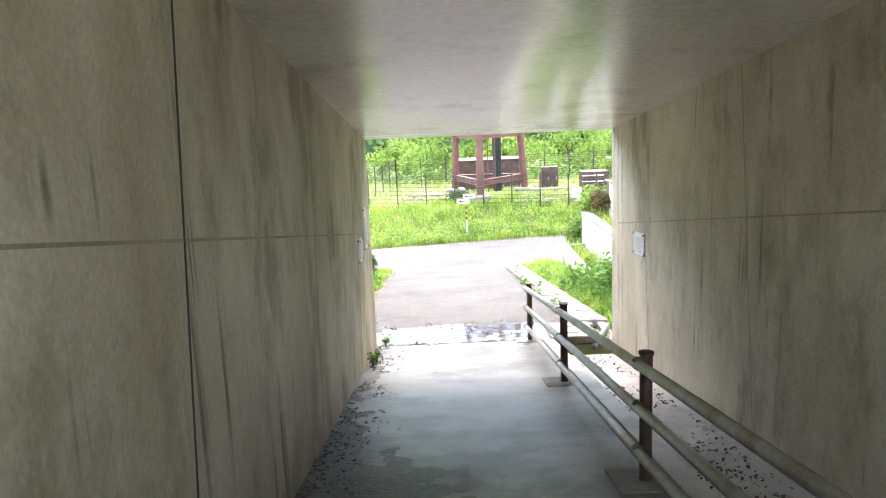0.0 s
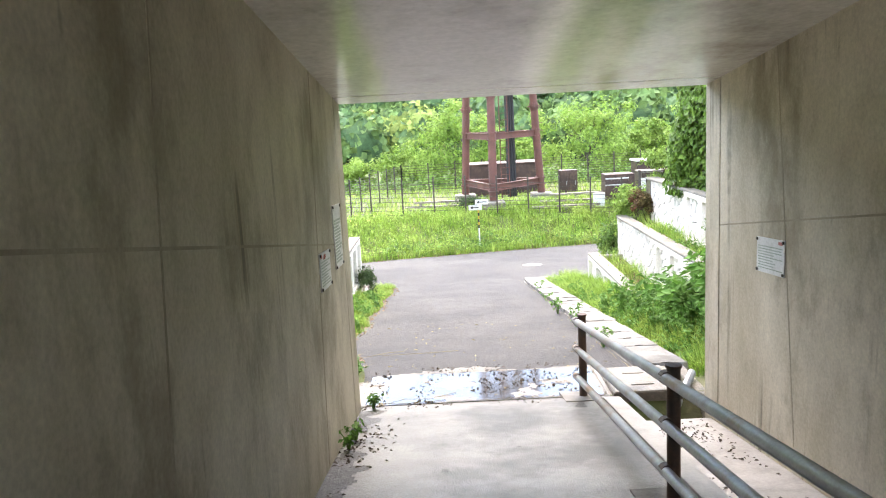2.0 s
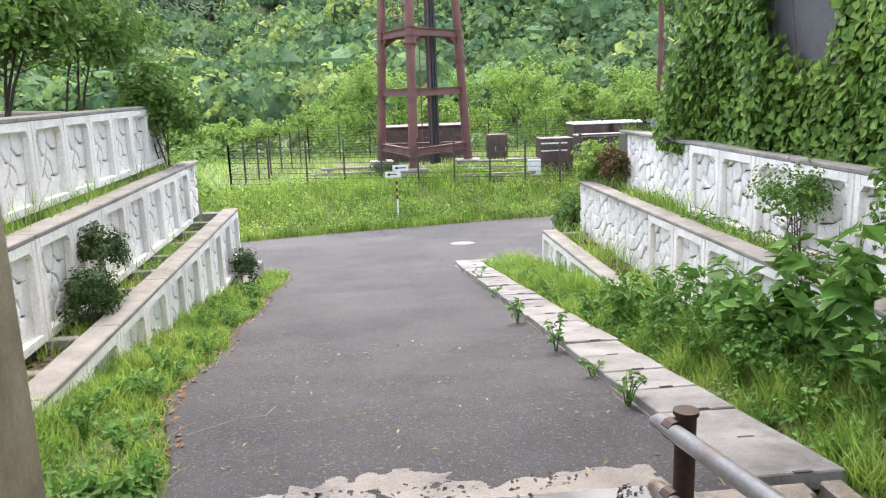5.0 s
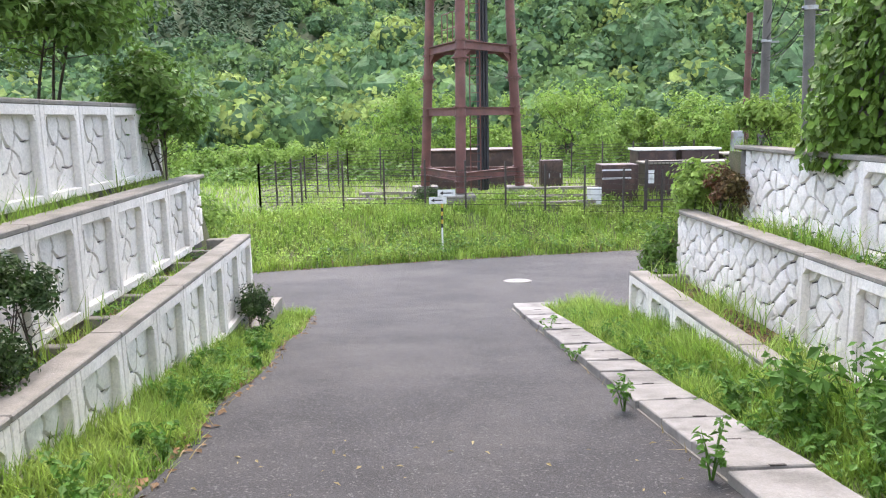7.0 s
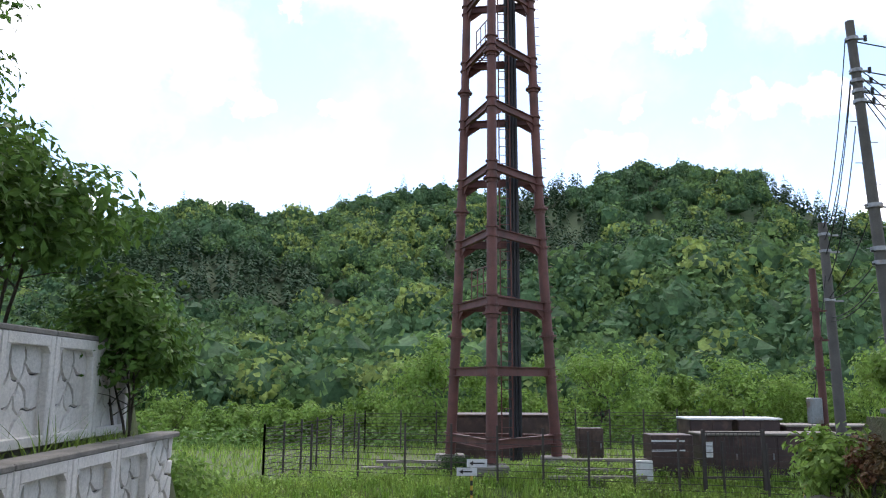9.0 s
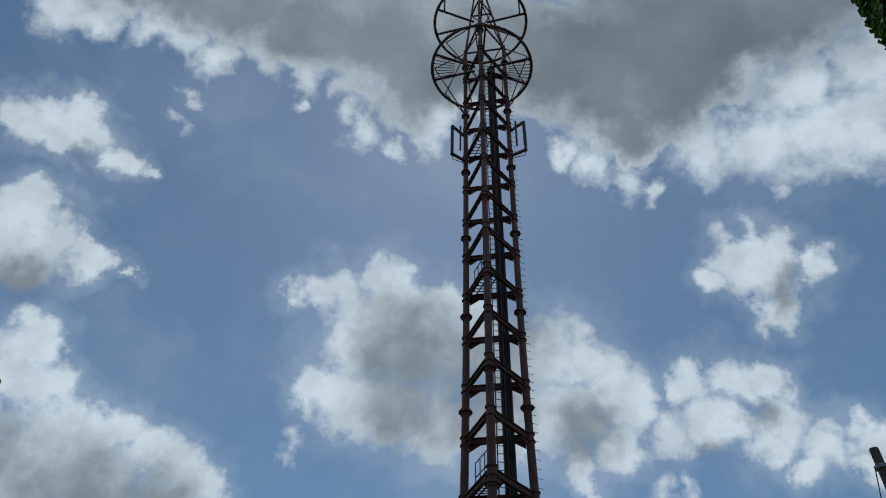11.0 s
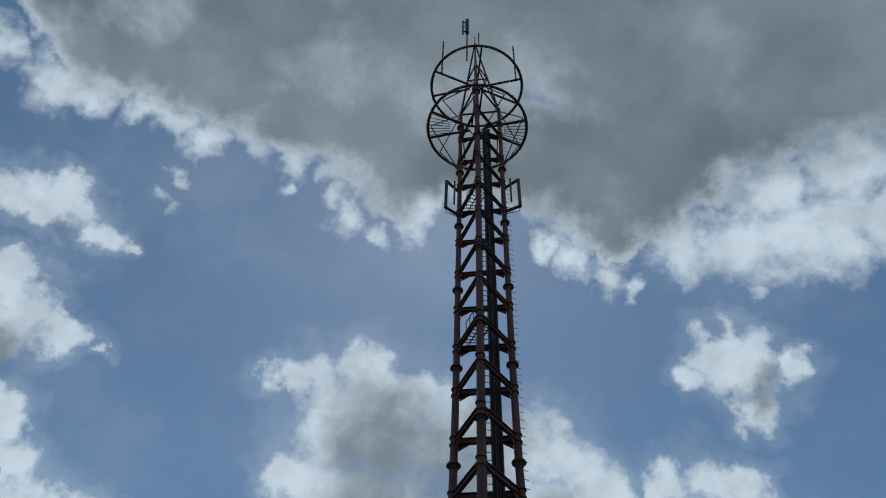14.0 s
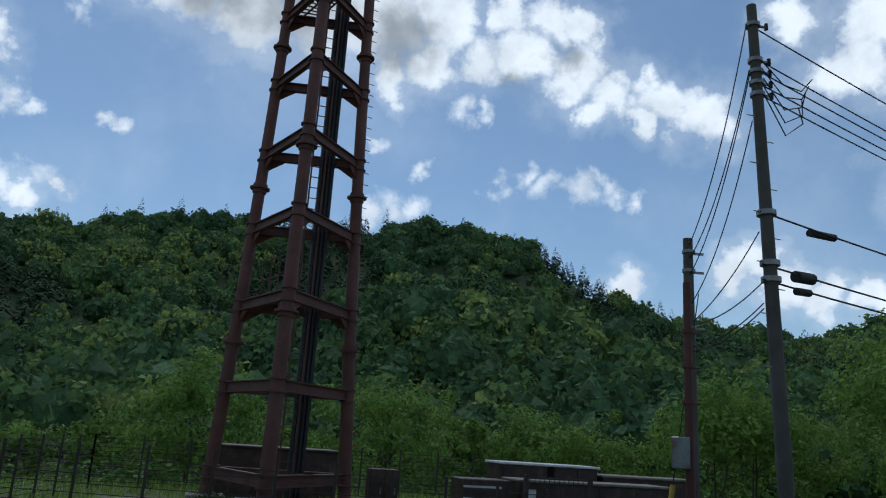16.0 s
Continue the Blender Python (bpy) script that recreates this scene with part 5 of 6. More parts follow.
POLE_A, HA = pole("tall dark concrete utility pole with cables", 10.45, 30.0, 8.05, 0.16, 0.10, M_POLE, (-0.5, 0))
POLE_B, HB = pole("shorter concrete pole beside the compound", 10.6, 33.0, 3.78, 0.15, 0.11, M_POLE, (-0.1, 0))
POLE_C, HC = pole("thin rusty steel pole with a grey box", 9.35, 31.4, 2.3, 0.10, 0.08, M_RUST, (-0.05, 0))


def fit_poles():
    for k, dz in enumerate((0.45, 1.25, 1.5, 1.75, 2.0)):
        bm = bmesh.new()
        z = HA - dz
        x = -0.5 * z / HA
        tube(bm, (x, 0, z - 0.04), (x, 0, z + 0.04), 0.15, seg=12)
        bar(bm, (x, 0, z), (x + 0.32, -0.05, z), 0.04, 0.04)
        arm = part("bracket", bm, M_STEEL, POLE_A)
        bm = bmesh.new()
        tube(bm, (x + 0.3, -0.05, z - 0.06), (x + 0.3, -0.05, z + 0.08), 0.04, seg=10)
        part("insulator", bm, M_BLACK, arm)
    bm = bmesh.new()
    for j in range(18):
        z = 1.8 + j * 0.5
        x = -0.5 * z / HA
        s = 1 if j % 2 else -1
        tube(bm, (x, 0, z), (x + s * 0.3, 0, z), 0.011, seg=5)
    part("step_bolts", bm, M_STEEL, POLE_A)["kind"] = "stuff"
    for dz in (4.5, 5.5, 5.82):
        z = HA - dz
        x = -0.5 * z / HA
        bm = bmesh.new()
        tube(bm, (x, 0, z - 0.05), (x, 0, z + 0.05), 0.19, seg=12)
        part("band", bm, M_STEEL, POLE_A)
    bm = bmesh.new()
    box(bm, -0.40, -0.12, -0.16, 0.08, 2.95, 3.55, 0.02)
    b = part("switch_box", bm, M_STEEL, POLE_C, "grey metal switch box")
    for z in (4.2, 4.9, 5.6):
        bm = bmesh.new()
        tube(bm, (-0.04, 0, z), (-0.04, 0, z + 0.07), 0.125, seg=12)
        bar(bm, (-0.04, 0, z), (0.2, -0.05, z), 0.04, 0.04)
        part("bracket", bm, M_RUST, POLE_C)
    for z in (HB - 0.35, HB - 0.8, HB - 2.1):
        bm = bmesh.new()
        tube(bm, (-0.08, 0, z), (-0.08, 0, z + 0.07), 0.15, seg=12)
        bar(bm, (-0.08, 0, z), (0.25, -0.1, z), 0.05, 0.05)
        part("bracket", bm, M_STEEL, POLE_B)


fit_poles()


def cable(label, p, q, sag, r, material=None):
    p, q = Vector(p), Vector(q)
    bm = bmesh.new()
    pipe_along(bm, [p.lerp(q, t) - Vector((0, 0, sag * 4 * t * (1 - t))) for t in np.linspace(0, 1, 15)], r, 6)
    tagged(part("overhead_cable", bm, material or M_WIRE), label, "cable", "overhead cables")


TOP = 8.05
for dz, dx in ((0.5, 0.0), (1.25, 0.2), (1.5, 0.2), (1.78, 0.2), (2.02, 0.2)):
    cable("black overhead cable running off from the tall pole", (9.85 + dx, 29.95, TOP - dz), (40.0, 38.0 + dx, TOP - dz + 0.5), 0.35, 0.017)
for dz in (4.5, 5.55, 5.85):
    cable("black overhead cable hung with a splice case", (9.95, 29.95, TOP - dz), (40.0, 37.0, TOP - dz + 1.0), 0.45, 0.02)
for a, b in ((0.45, 0.2), (1.5, 0.5), (1.6, 0.9), (2.6, 1.6), (4.9, 2.0), (5.9, 2.0), (6.3, 2.5), (6.4, 2.6)):
    cable("slack black cable between the two poles", (9.8 + 0.03 * a, 30.0, TOP - a), (10.5, 33.0, 3.75 - b), 0.5 if a < 3 else 0.18, 0.013)
for k in range(5):
    bm = bmesh.new()
    x0, z0 = 10.1, TOP - 1.3 - 0.18 * k
    pipe_along(bm, [(x0, 29.9, z0), (x0 + 0.5, 29.9, z0 - 0.4 - 0.1 * k), (x0 + 1.0, 29.95, z0 - 0.42), (x0 + 1.35 - 0.1 * k, 30.0, z0 - 0.05)], 0.014, 6)
    tagged(part("jumper_loop", bm, M_WIRE), "looped black jumper wire at the pole head", "cable", "jumper loops")
for x, y, z, L, r in ((12.0, 30.45, TOP - 4.57, 0.8, 0.08), (11.3, 30.27, TOP - 5.6, 0.55, 0.12), (11.25, 30.26, TOP - 5.9, 0.45, 0.08)):
    bm = bmesh.new()
    tube(bm, (x - L / 2, y, z), (x + L / 2, y + 0.15, z + 0.04), r, seg=12)
    tagged(part("splice_case", bm, M_WIRE, None, smooth=True), "black splice case hung on an overhead cable", "splice case", "splice cases")


def make_shed():
    s = thing("distant_building", "long pale roofed building far beyond the trees", "building", at=(62, 82, -4))
    bm = bmesh.new()
    box(bm, -9, 9, -4, 4, -1, 6.2)
    part("wall", bm, M_POLE, s)
    bm = bmesh.new()
    prism(bm, [(-9.6, -4.8, 6.2), (-9.6, 4.8, 6.2), (-9.6, 4.8, 6.5), (-9.6, 0, 7.6), (-9.6, -4.8, 6.5)], (19.2, 0, 0))
    part("roof", bm, M_STEEL, s, "grey metal roof")
    for k in range(5):
        bm = bmesh.new()
        box(bm, -8 + 3.4 * k, -5.6 + 3.4 * k, -4.05, -3.98, 3.2, 5.2)
        part("window", bm, M_BLACK, s)


make_shed()


# ---------------------------------------------------------------- planting
RNG = np.random.default_rng(11)


def clump_points(rng, centre, radii, clumps, per, tight=0.33, low=-0.35):
    """Points gathered in clumps over an uneven ellipsoid; also the way out from each clump."""
    u = rng.normal(size=(clumps, 3))
    u /= np.linalg.norm(u, axis=1, keepdims=True)
    u[:, 2] = np.where(u[:, 2] < low, -u[:, 2] * 0.5, u[:, 2])
    rad = rng.uniform(0.45, 1.05, (clumps, 1)) * (0.85 + 0.3 * rng.random((clumps, 1)))
    c = u * rad * np.array(radii)
    size = np.mean(radii) * tight * rng.uniform(0.6, 1.3, (clumps, 1))
    q = rng.normal(size=(clumps, per, 3))
    q /= np.linalg.norm(q, axis=2, keepdims=True) + 1e-9
    q *= rng.random((clumps, per, 1)) ** 0.4
    p = c[:, None] + q * size[:, None]
    out = q + u[:, None] * 0.5 + np.array([0, 0, 0.4])
    return p.reshape(-1, 3) + np.array(centre), out.reshape(-1, 3)


def tree(name, label, category, at, height, crown, radii, clumps, per, leaf, material, rng, stems=1, tight=0.33, group="", limbs=7, low=-0.35):
    """A tapered trunk with limbs and a crown of leaf clumps. crown: the crown's middle over the foot."""
    t = thing(name, label, category, group, at)
    bm = bmesh.new()
    cz = crown[2]
    for s in range(stems):
        a = rng.uniform(0, 6.28)
        b = Vector((0.12 * math.cos(a) * (stems > 1), 0.12 * math.sin(a) * (stems > 1), 0))
        top = Vector(crown) + Vector((rng.uniform(-0.4, 0.4) * radii[0], rng.uniform(-0.4, 0.4) * radii[1], radii[2] * 0.35))
        r = max(0.018, height * 0.018) / (1 if stems == 1 else 1.8)
        mid = b.lerp(top, 0.45) + Vector((rng.uniform(-0.1, 0.1), rng.uniform(-0.1, 0.1), 0)) * height * 0.2
        pts = [b - Vector((0, 0, 0.15)), b.lerp(mid, 0.5), mid, mid.lerp(top, 0.5), top]
        pipe_along(bm, pts, [r, r * 0.85, r * 0.65, r * 0.4, r * 0.15], 7)
        for k in range(limbs):
            f = rng.uniform(0.3, 0.95)
            st = (b.lerp(mid, f / 0.5) if f < 0.5 else mid.lerp(top, (f - 0.5) / 0.5))
            v = Vector(rng.normal(size=3))
            v.z = abs(v.z) * 0.7
            e = st + Vector((v.normalized().x * radii[0], v.normalized().y * radii[1], v.normalized().z * radii[2])) * 0.7
            pipe_along(bm, [st, st.lerp(e, 0.5) + Vector((0, 0, 0.05 * height * 0.3)), e], [r * 0.4, r * 0.25, r * 0.08], 5)
    part("trunk", bm, M_BARK, t, smooth=True)
    p, out = clump_points(rng, crown, radii, clumps, per, tight, low)
    part("crown", leaves("crown", p, leaf, leaf * 0.55, rng, 0.25, 0.7, out), material, t)
    return t


# orchard trees behind the compound
ORCHARD = [(-6.4, 52.0, 2.5, 2.0), (-3.0, 56.0, 3.2, 2.2), (0.5, 52.5, 5.4, 3.1), (4.9, 56.0, 3.9, 2.2), (9.0, 53.0, 5.8, 3.4), (13.4, 56.0, 4.0, 2.3), (16.9, 55.0, 5.0, 2.9),
           (21.3, 55.5, 4.5, 2.7), (25.4, 53.0, 5.2, 3.0), (-10.4, 56.0, 2.6, 2.4), (-15.0, 59.0, 3.2, 3.0), (30.4, 52.0, 5.4, 3.2), (35.0, 48.0, 5.8, 3.4)]
for k, (x, y, h, r) in enumerate(ORCHARD):
    tree("orchard_tree", "round bright green fruit tree behind the compound", "tree", (x, y, ground_z(x, y) - 0.05), h, (0, 0, h * 0.5), (r, r, h * 0.52), 72, 84, 0.24, M_ORCHARD, RNG,
         stems=3, tight=0.23, group="orchard trees", low=-0.9)
for x, y, h, r in ((24.6, 39.6, 6.9, 3.0), (29.5, 42.0, 7.4, 3.4), (19.8, 44.0, 5.0, 2.5), (23.0, 46.0, 5.2, 2.6)):
    tree("roadside_tree", "leafy green tree beside the far road", "tree", (x, y, ground_z(x, y) - 0.05), h, (0, 0, h * 0.6), (r, r, h * 0.45), 110, 42, 0.24, M_ORCHARD, RNG, stems=2, tight=0.28, group="roadside trees")

# shrubs on and beside the left walls
tree("leafy_tree", "slender leafy tree above the retaining wall", "tree", (-6.9, 21.4, 0.0), 5.0, (0.3, 0.2, 3.0), (1.5, 1.5, 1.8), 110, 44, 0.13, M_BUSH, RNG, tight=0.24)
tree("leafy_tree", "broad green sapling behind the high retaining wall", "tree", (-4.5, 20.9, -0.1), 2.2, (0.1, 0, 1.1), (1.25, 1.7, 1.15), 130, 48, 0.13, M_BUSH, RNG, stems=3, tight=0.24)
tree("leafy_tree", "dense green sapling above the high retaining wall", "tree", (-5.2, 17.6, -0.08), 2.4, (0, 0, 1.2), (1.5, 1.8, 1.2), 130, 46, 0.13, M_BUSH, RNG, stems=3, tight=0.24)
tree("leafy_tree", "dense green sapling by the underpass corner", "tree", (-5.6, 14.6, -0.06), 2.6, (0, 0, 1.3), (1.4, 1.6, 1.3), 110, 44, 0.13, M_BUSH, RNG, stems=3, tight=0.24)
tree("leafy_tree", "leafy green sapling rising behind the high wall", "tree", (-4.7, 19.2, -0.1), 2.6, (0.1, 0, 1.35), (1.2, 1.5, 1.25), 120, 46, 0.13, M_BUSH, RNG, stems=3, tight=0.24)
tree("overhanging_shrub", "dark broad-leaved shrub spilling over the wall end", "shrub", (-3.4, 21.7, -1.2), 1.8, (0, 0, 0.95), (0.62, 0.95, 0.95), 90, 50, 0.12, M_BUSH, RNG, stems=4, tight=0.3)
tree("hillside_shrub", "round green shrub on the corner bank", "shrub", (-4.5, 27.0, ground_z(-4.5, 27.0) - 0.1), 3.0, (0, 0, 1.4), (1.25, 1.3, 1.4), 110, 44, 0.12, M_ORCHARD, RNG, stems=4, tight=0.26, low=-0.9)
tree("hillside_shrub", "spreading green shrub on the corner bank", "shrub", (-7.2, 27.5, ground_z(-7.2, 27.5) - 0.1), 3.6, (0, 0, 1.7), (1.7, 1.5, 1.7), 110, 44, 0.14, M_BUSH, RNG, stems=4, tight=0.26, low=-0.9)
tree("hillside_shrub", "low green shrub behind the wall end", "shrub", (-4.6, 23.4, ground_z(-4.6, 23.4) - 0.1), 1.9, (0, 0, 0.9), (1.0, 0.9, 0.9), 90, 44, 0.11, M_BUSH, RNG, stems=4, tight=0.28, low=-0.9)
tree("clipped_shrub", "small dark rounded shrub against the low wall", "shrub", (-2.12, 21.35, road_z(21.35)), 0.8, (0, 0, 0.42), (0.24, 0.3, 0.42), 60, 40, 0.05, M_DUSK, RNG, stems=4, tight=0.3)
tree("clipped_shrub", "dark azalea shrub in the bed between the walls", "shrub", (-2.78, 16.25, -2.14), 1.0, (0, 0, 0.62), (0.26, 0.36, 0.32), 60, 40, 0.05, M_DUSK, RNG, stems=4, tight=0.3)
tree("clipped_shrub", "dark azalea shrub beside its neighbour in the bed", "shrub", (-2.72, 15.6, -2.14), 0.8, (0, 0, 0.34), (0.25, 0.38, 0.32), 60, 40, 0.05, M_DUSK, RNG, stems=4, tight=0.3)
# on the right terraces
tree("azalea_shrub", "open azalea shrub on the terrace with reddish twigs", "shrub", (4.28, 15.0, -1.74), 1.0, (0, 0, 0.66), (0.3, 0.5, 0.38), 40, 40, 0.055, M_BUSH, RNG, stems=5, tight=0.34)
tree("azalea_shrub", "small reddish shrub on the terrace end", "shrub", (4.35, 20.75, -1.74), 0.75, (0, 0, 0.42), (0.24, 0.32, 0.36), 40, 36, 0.07, M_REDLEAF, RNG, stems=6, tight=0.36)
tree("azalea_shrub", "bright green shrub at the wall's end", "shrub", (4.3, 21.5, -2.2), 1.3, (0, 0, 0.72), (0.4, 0.5, 0.6), 50, 40, 0.10, M_ORCHARD, RNG, stems=5, tight=0.34)
tree("azalea_shrub", "trailing green vine shrub at the foot of the wall end", "shrub", (3.9, 21.9, -3.3), 1.5, (0, 0, 0.75), (0.28, 0.4, 0.75), 50, 40, 0.08, M_BUSH, RNG, stems=5, tight=0.32)
tree("azalea_shrub", "green shrub on the highest terrace", "shrub", (4.95, 20.9, -0.8), 0.9, (0, 0, 0.4), (0.45, 0.5, 0.4), 40, 40, 0.09, M_ORCHARD, RNG, stems=5, tight=0.34)
tree("azalea_shrub", "low dark clipped shrub inside the fence", "shrub", (0.9, 37.2, GZ), 0.8, (0, 0, 0.4), (0.75, 0.5, 0.36), 50, 44, 0.07, M_DUSK, RNG, stems=4, tight=0.3)


tree("azalea_shrub", "leafy green shrub overhanging the high wall by the pier", "shrub", (4.95, 13.3, -0.8), 2.2, (-0.15, 0, 1.1), (0.55, 0.9, 1.0), 80, 44, 0.10, M_ORCHARD, RNG, stems=5, tight=0.3)
tree("azalea_shrub", "rambling green shrub on the terrace near the underpass", "shrub", (4.3, 12.6, -1.74), 1.4, (-0.1, 0, 0.75), (0.4, 0.8, 0.65), 60, 44, 0.10, M_BUSH, RNG, stems=5, tight=0.32)


# ivy on the pier: leaf shingles over its faces, with hanging tips
def make_ivy():
    rng = np.random.default_rng(4)
    pts, outs = [], []

    def face(n, at, out, thick):
        p = at(rng.random(n), rng.random(n))
        lump = np.array([noise.noise((a * 0.9, b * 0.9, c * 0.55)) for a, b, c in p])
        d = thick * (0.45 + 0.7 * np.clip(lump + 0.3, 0, 1)) * rng.random(n) ** 0.5
        pts.append(p + np.outer(d, out))
        outs.append(np.tile(np.array(out) + (0, 0, 0.35), (n, 1)))

    face(80000, lambda u, v: np.stack([np.full_like(u, 4.9), 10.6 + 8.45 * u, -0.9 + 15.0 * v ** 1.1], 1), (-1.0, 0, 0), 0.5)
    face(24000, lambda u, v: np.stack([4.9 + 2.8 * u ** 1.2, np.full_like(u, 19.05), -0.9 + 15.0 * v], 1), (0, 1.0, 0), 0.5)
    p, o = np.concatenate(pts), np.concatenate(outs)
    keep = np.array([noise.noise((a * 0.35, b * 0.35 + 7, c * 0.35)) > -0.62 for a, b, c in p])
    tagged(part("ivy", leaves("ivy", p[keep], 0.12, 0.10, rng, 0.5, 0.55, o[keep]), M_IVY), "thick green ivy covering the bridge pier", "ivy", kind="stuff")
    # bare trailing stems
    bm = bmesh.new()
    r = random.Random(3)
    for k in range(60):
        y, z = r.uniform(13, 18.9), r.uniform(1, 12)
        x = 4.9 - 0.2 * r.random()
        q = [(x, y, z)]
        for j in range(5):
            q.append((x - 0.1 * r.random(), q[-1][1] + r.uniform(-0.2, 0.2), q[-1][2] - r.uniform(0.2, 0.6)))
        pipe_along(bm, q, 0.008, 4)
    tagged(part("ivy_stems", bm, M_BARK), "thin brown stems hanging out of the ivy", "ivy", kind="stuff")


make_ivy()


def scatter(rng, n, x0, x1, y0, y1, keep, z):
    p = np.stack([rng.uniform(x0, x1, n), rng.uniform(y0, y1, n)], 1)
    k = np.array([keep(x, y) for x, y in p])
    p = p[k]
    return np.array([(x, y, z(x, y)) for x, y in p])


def patchy(x, y, s, lo):
    return noise.noise((x * s, y * s, 1.7)) > lo


def grassy(name, label, roots, h, w, material, rng, lean=0.4):
    tagged(part(name, blades(name, roots, h, w, rng, lean), material), label, "grass", kind="stuff")


def make_grass():
    rng = np.random.default_rng(8)
    verge = scatter(rng, 70000, -9, 13, 30, 41, lambda x, y: far_edge(x) + 0.12 < y < far_edge(x) + 5.6 and patchy(x, y, 1.1, -0.6), lambda x, y: ground_z(x, y) - 0.03)
    h = np.array([0.34 + 0.3 * noise.noise((x * 1.1, y * 1.1, 5)) + 0.15 * noise.noise((x * 3, y * 3, 2)) for x, y, _ in verge])
    grassy("verge_grass", "long fresh green grass on the verge", verge, h, 0.028, M_GRASS, rng)
    back = scatter(rng, 16000, -12, 18, 36, 52, lambda x, y: patchy(x, y, 0.5, -0.25), lambda x, y: ground_z(x, y) - 0.02)
    grassy("compound_grass", "patchy grass in the fenced compound", back, 0.3, 0.035, M_GRASS, rng)
    under = scatter(rng, 26000, -22, 30, 47.5, 66, lambda x, y: patchy(x, y, 0.35, -0.35), lambda x, y: ground_z(x, y) + 0.9 * rng.random() ** 2)
    tagged(part("undergrowth", leaves("undergrowth", under, 0.3, 0.18, rng, 0.1, 0.7, np.tile((0, -0.2, 0.8), (len(under), 1))), M_BUSH), "leafy undergrowth beneath the orchard trees", "undergrowth", kind="stuff")
    mead = scatter(rng, 26000, -7, 12, 31, 40, lambda x, y: far_edge(x) + 0.1 < y < far_edge(x) + 5.2 and patchy(x, y, 0.9, -0.2), lambda x, y: ground_z(x, y) + 0.12 + 0.3 * rng.random())
    tagged(part("meadow_herbs", leaves("meadow_herbs", mead, 0.10, 0.055, rng, 0.2, 0.6, np.tile((0, -0.2, 0.9), (len(mead), 1))), M_GRASS), "small-leaved meadow herbs among the verge grass", "weeds", kind="stuff")
    low = scatter(rng, 9000, -3, 10, 31, 36, lambda x, y: far_edge(x) + 0.1 < y < far_edge(x) + 1.3 + noise.noise((x, y, 3)) and patchy(x, y, 1.2, -0.15), lambda x, y: ground_z(x, y) + 0.42 * rng.random())
    tagged(part("verge_weeds", leaves("verge_weeds", low, 0.13, 0.09, rng, 0.2, 0.6, np.tile((0, -0.3, 0.8), (len(low), 1))), M_BUSH), "dark leafy weeds at the foot of the verge", "weeds", kind="stuff")
    herbs = np.concatenate([scatter(rng, 5000, 2.5, 3.3, 11.2, 24, lambda x, y: patchy(x, y, 1.6, 0.05), lambda x, y: ground_z(x, y) + 0.2 * rng.random()),
                            scatter(rng, 4500, -2.36, -1.5, 11, 24, lambda x, y: x < left_edge(y) and patchy(x, y, 1.6, 0.1), lambda x, y: ground_z(x, y) + 0.14 * rng.random()),
                            scatter(rng, 2500, -2.98, -2.58, 11, 22, lambda x, y: patchy(x, y, 1.1, 0.05), lambda x, y: -2.12 + 0.1 * rng.random()),
                            scatter(rng, 2600, 4.1, 4.58, 11, 20, lambda x, y: patchy(x, y, 1.1, -0.1), lambda x, y: -1.72 + 0.16 * rng.random()),
                            scatter(rng, 2200, 4.66, 5.3, 11, 21, lambda x, y: patchy(x, y, 1.1, 0.0), lambda x, y: -0.8 + 0.2 * rng.random())])
    tagged(part("herb_leaves", leaves("herb_leaves", herbs, 0.055, 0.035, rng, 0.2, 0.6, np.tile((0, 0, 0.9), (len(herbs), 1))), M_WEED), "small leafy herbs among the grass and in the beds", "weeds", kind="stuff")
    dry = scatter(rng, 5000, -8, 13, 30, 41, lambda x, y: far_edge(x) < y < far_edge(x) + 4 and patchy(x, y, 0.6, 0.1), lambda x, y: ground_z(x, y) - 0.02)
    grassy("dry_grass", "straw-coloured dead grass among the green", dry, 0.4, 0.016, M_STRAW, rng, 0.7)
    left = scatter(rng, 30000, -2.36, -1.2, 10.8, 24.6, lambda x, y: x < left_edge(y) - 0.02 + 0.1 * noise.noise((x, y * 3, 2)), lambda x, y: ground_z(x, y) - 0.02)
    h = np.array([0.08 + 0.16 * max(0, -x - 1.45) + 0.16 * max(-0.35, noise.noise((x * 2.5, y * 2.5, 5))) for x, y, _ in left])
    grassy("bank_grass", "short bright grass along the foot of the low wall", left, h, 0.014, M_GRASS, rng, 0.6)
    right = scatter(rng, 42000, 2.5, 3.98, 11.0, 24.2, lambda x, y: (x < 3.3 or y < 15.6) and (y < 21.4 or x < 3.4), lambda x, y: ground_z(x, y) - 0.02)
    h = np.array([0.14 + 0.2 * min(1, x - 2.45) + 0.22 * max(-0.4, noise.noise((x * 2.2, y * 2.2, 5))) for x, y, _ in right])
    grassy("strip_grass", "lush grass between the gutter and the low wall", right, h, 0.014, M_GRASS, rng, 0.6)
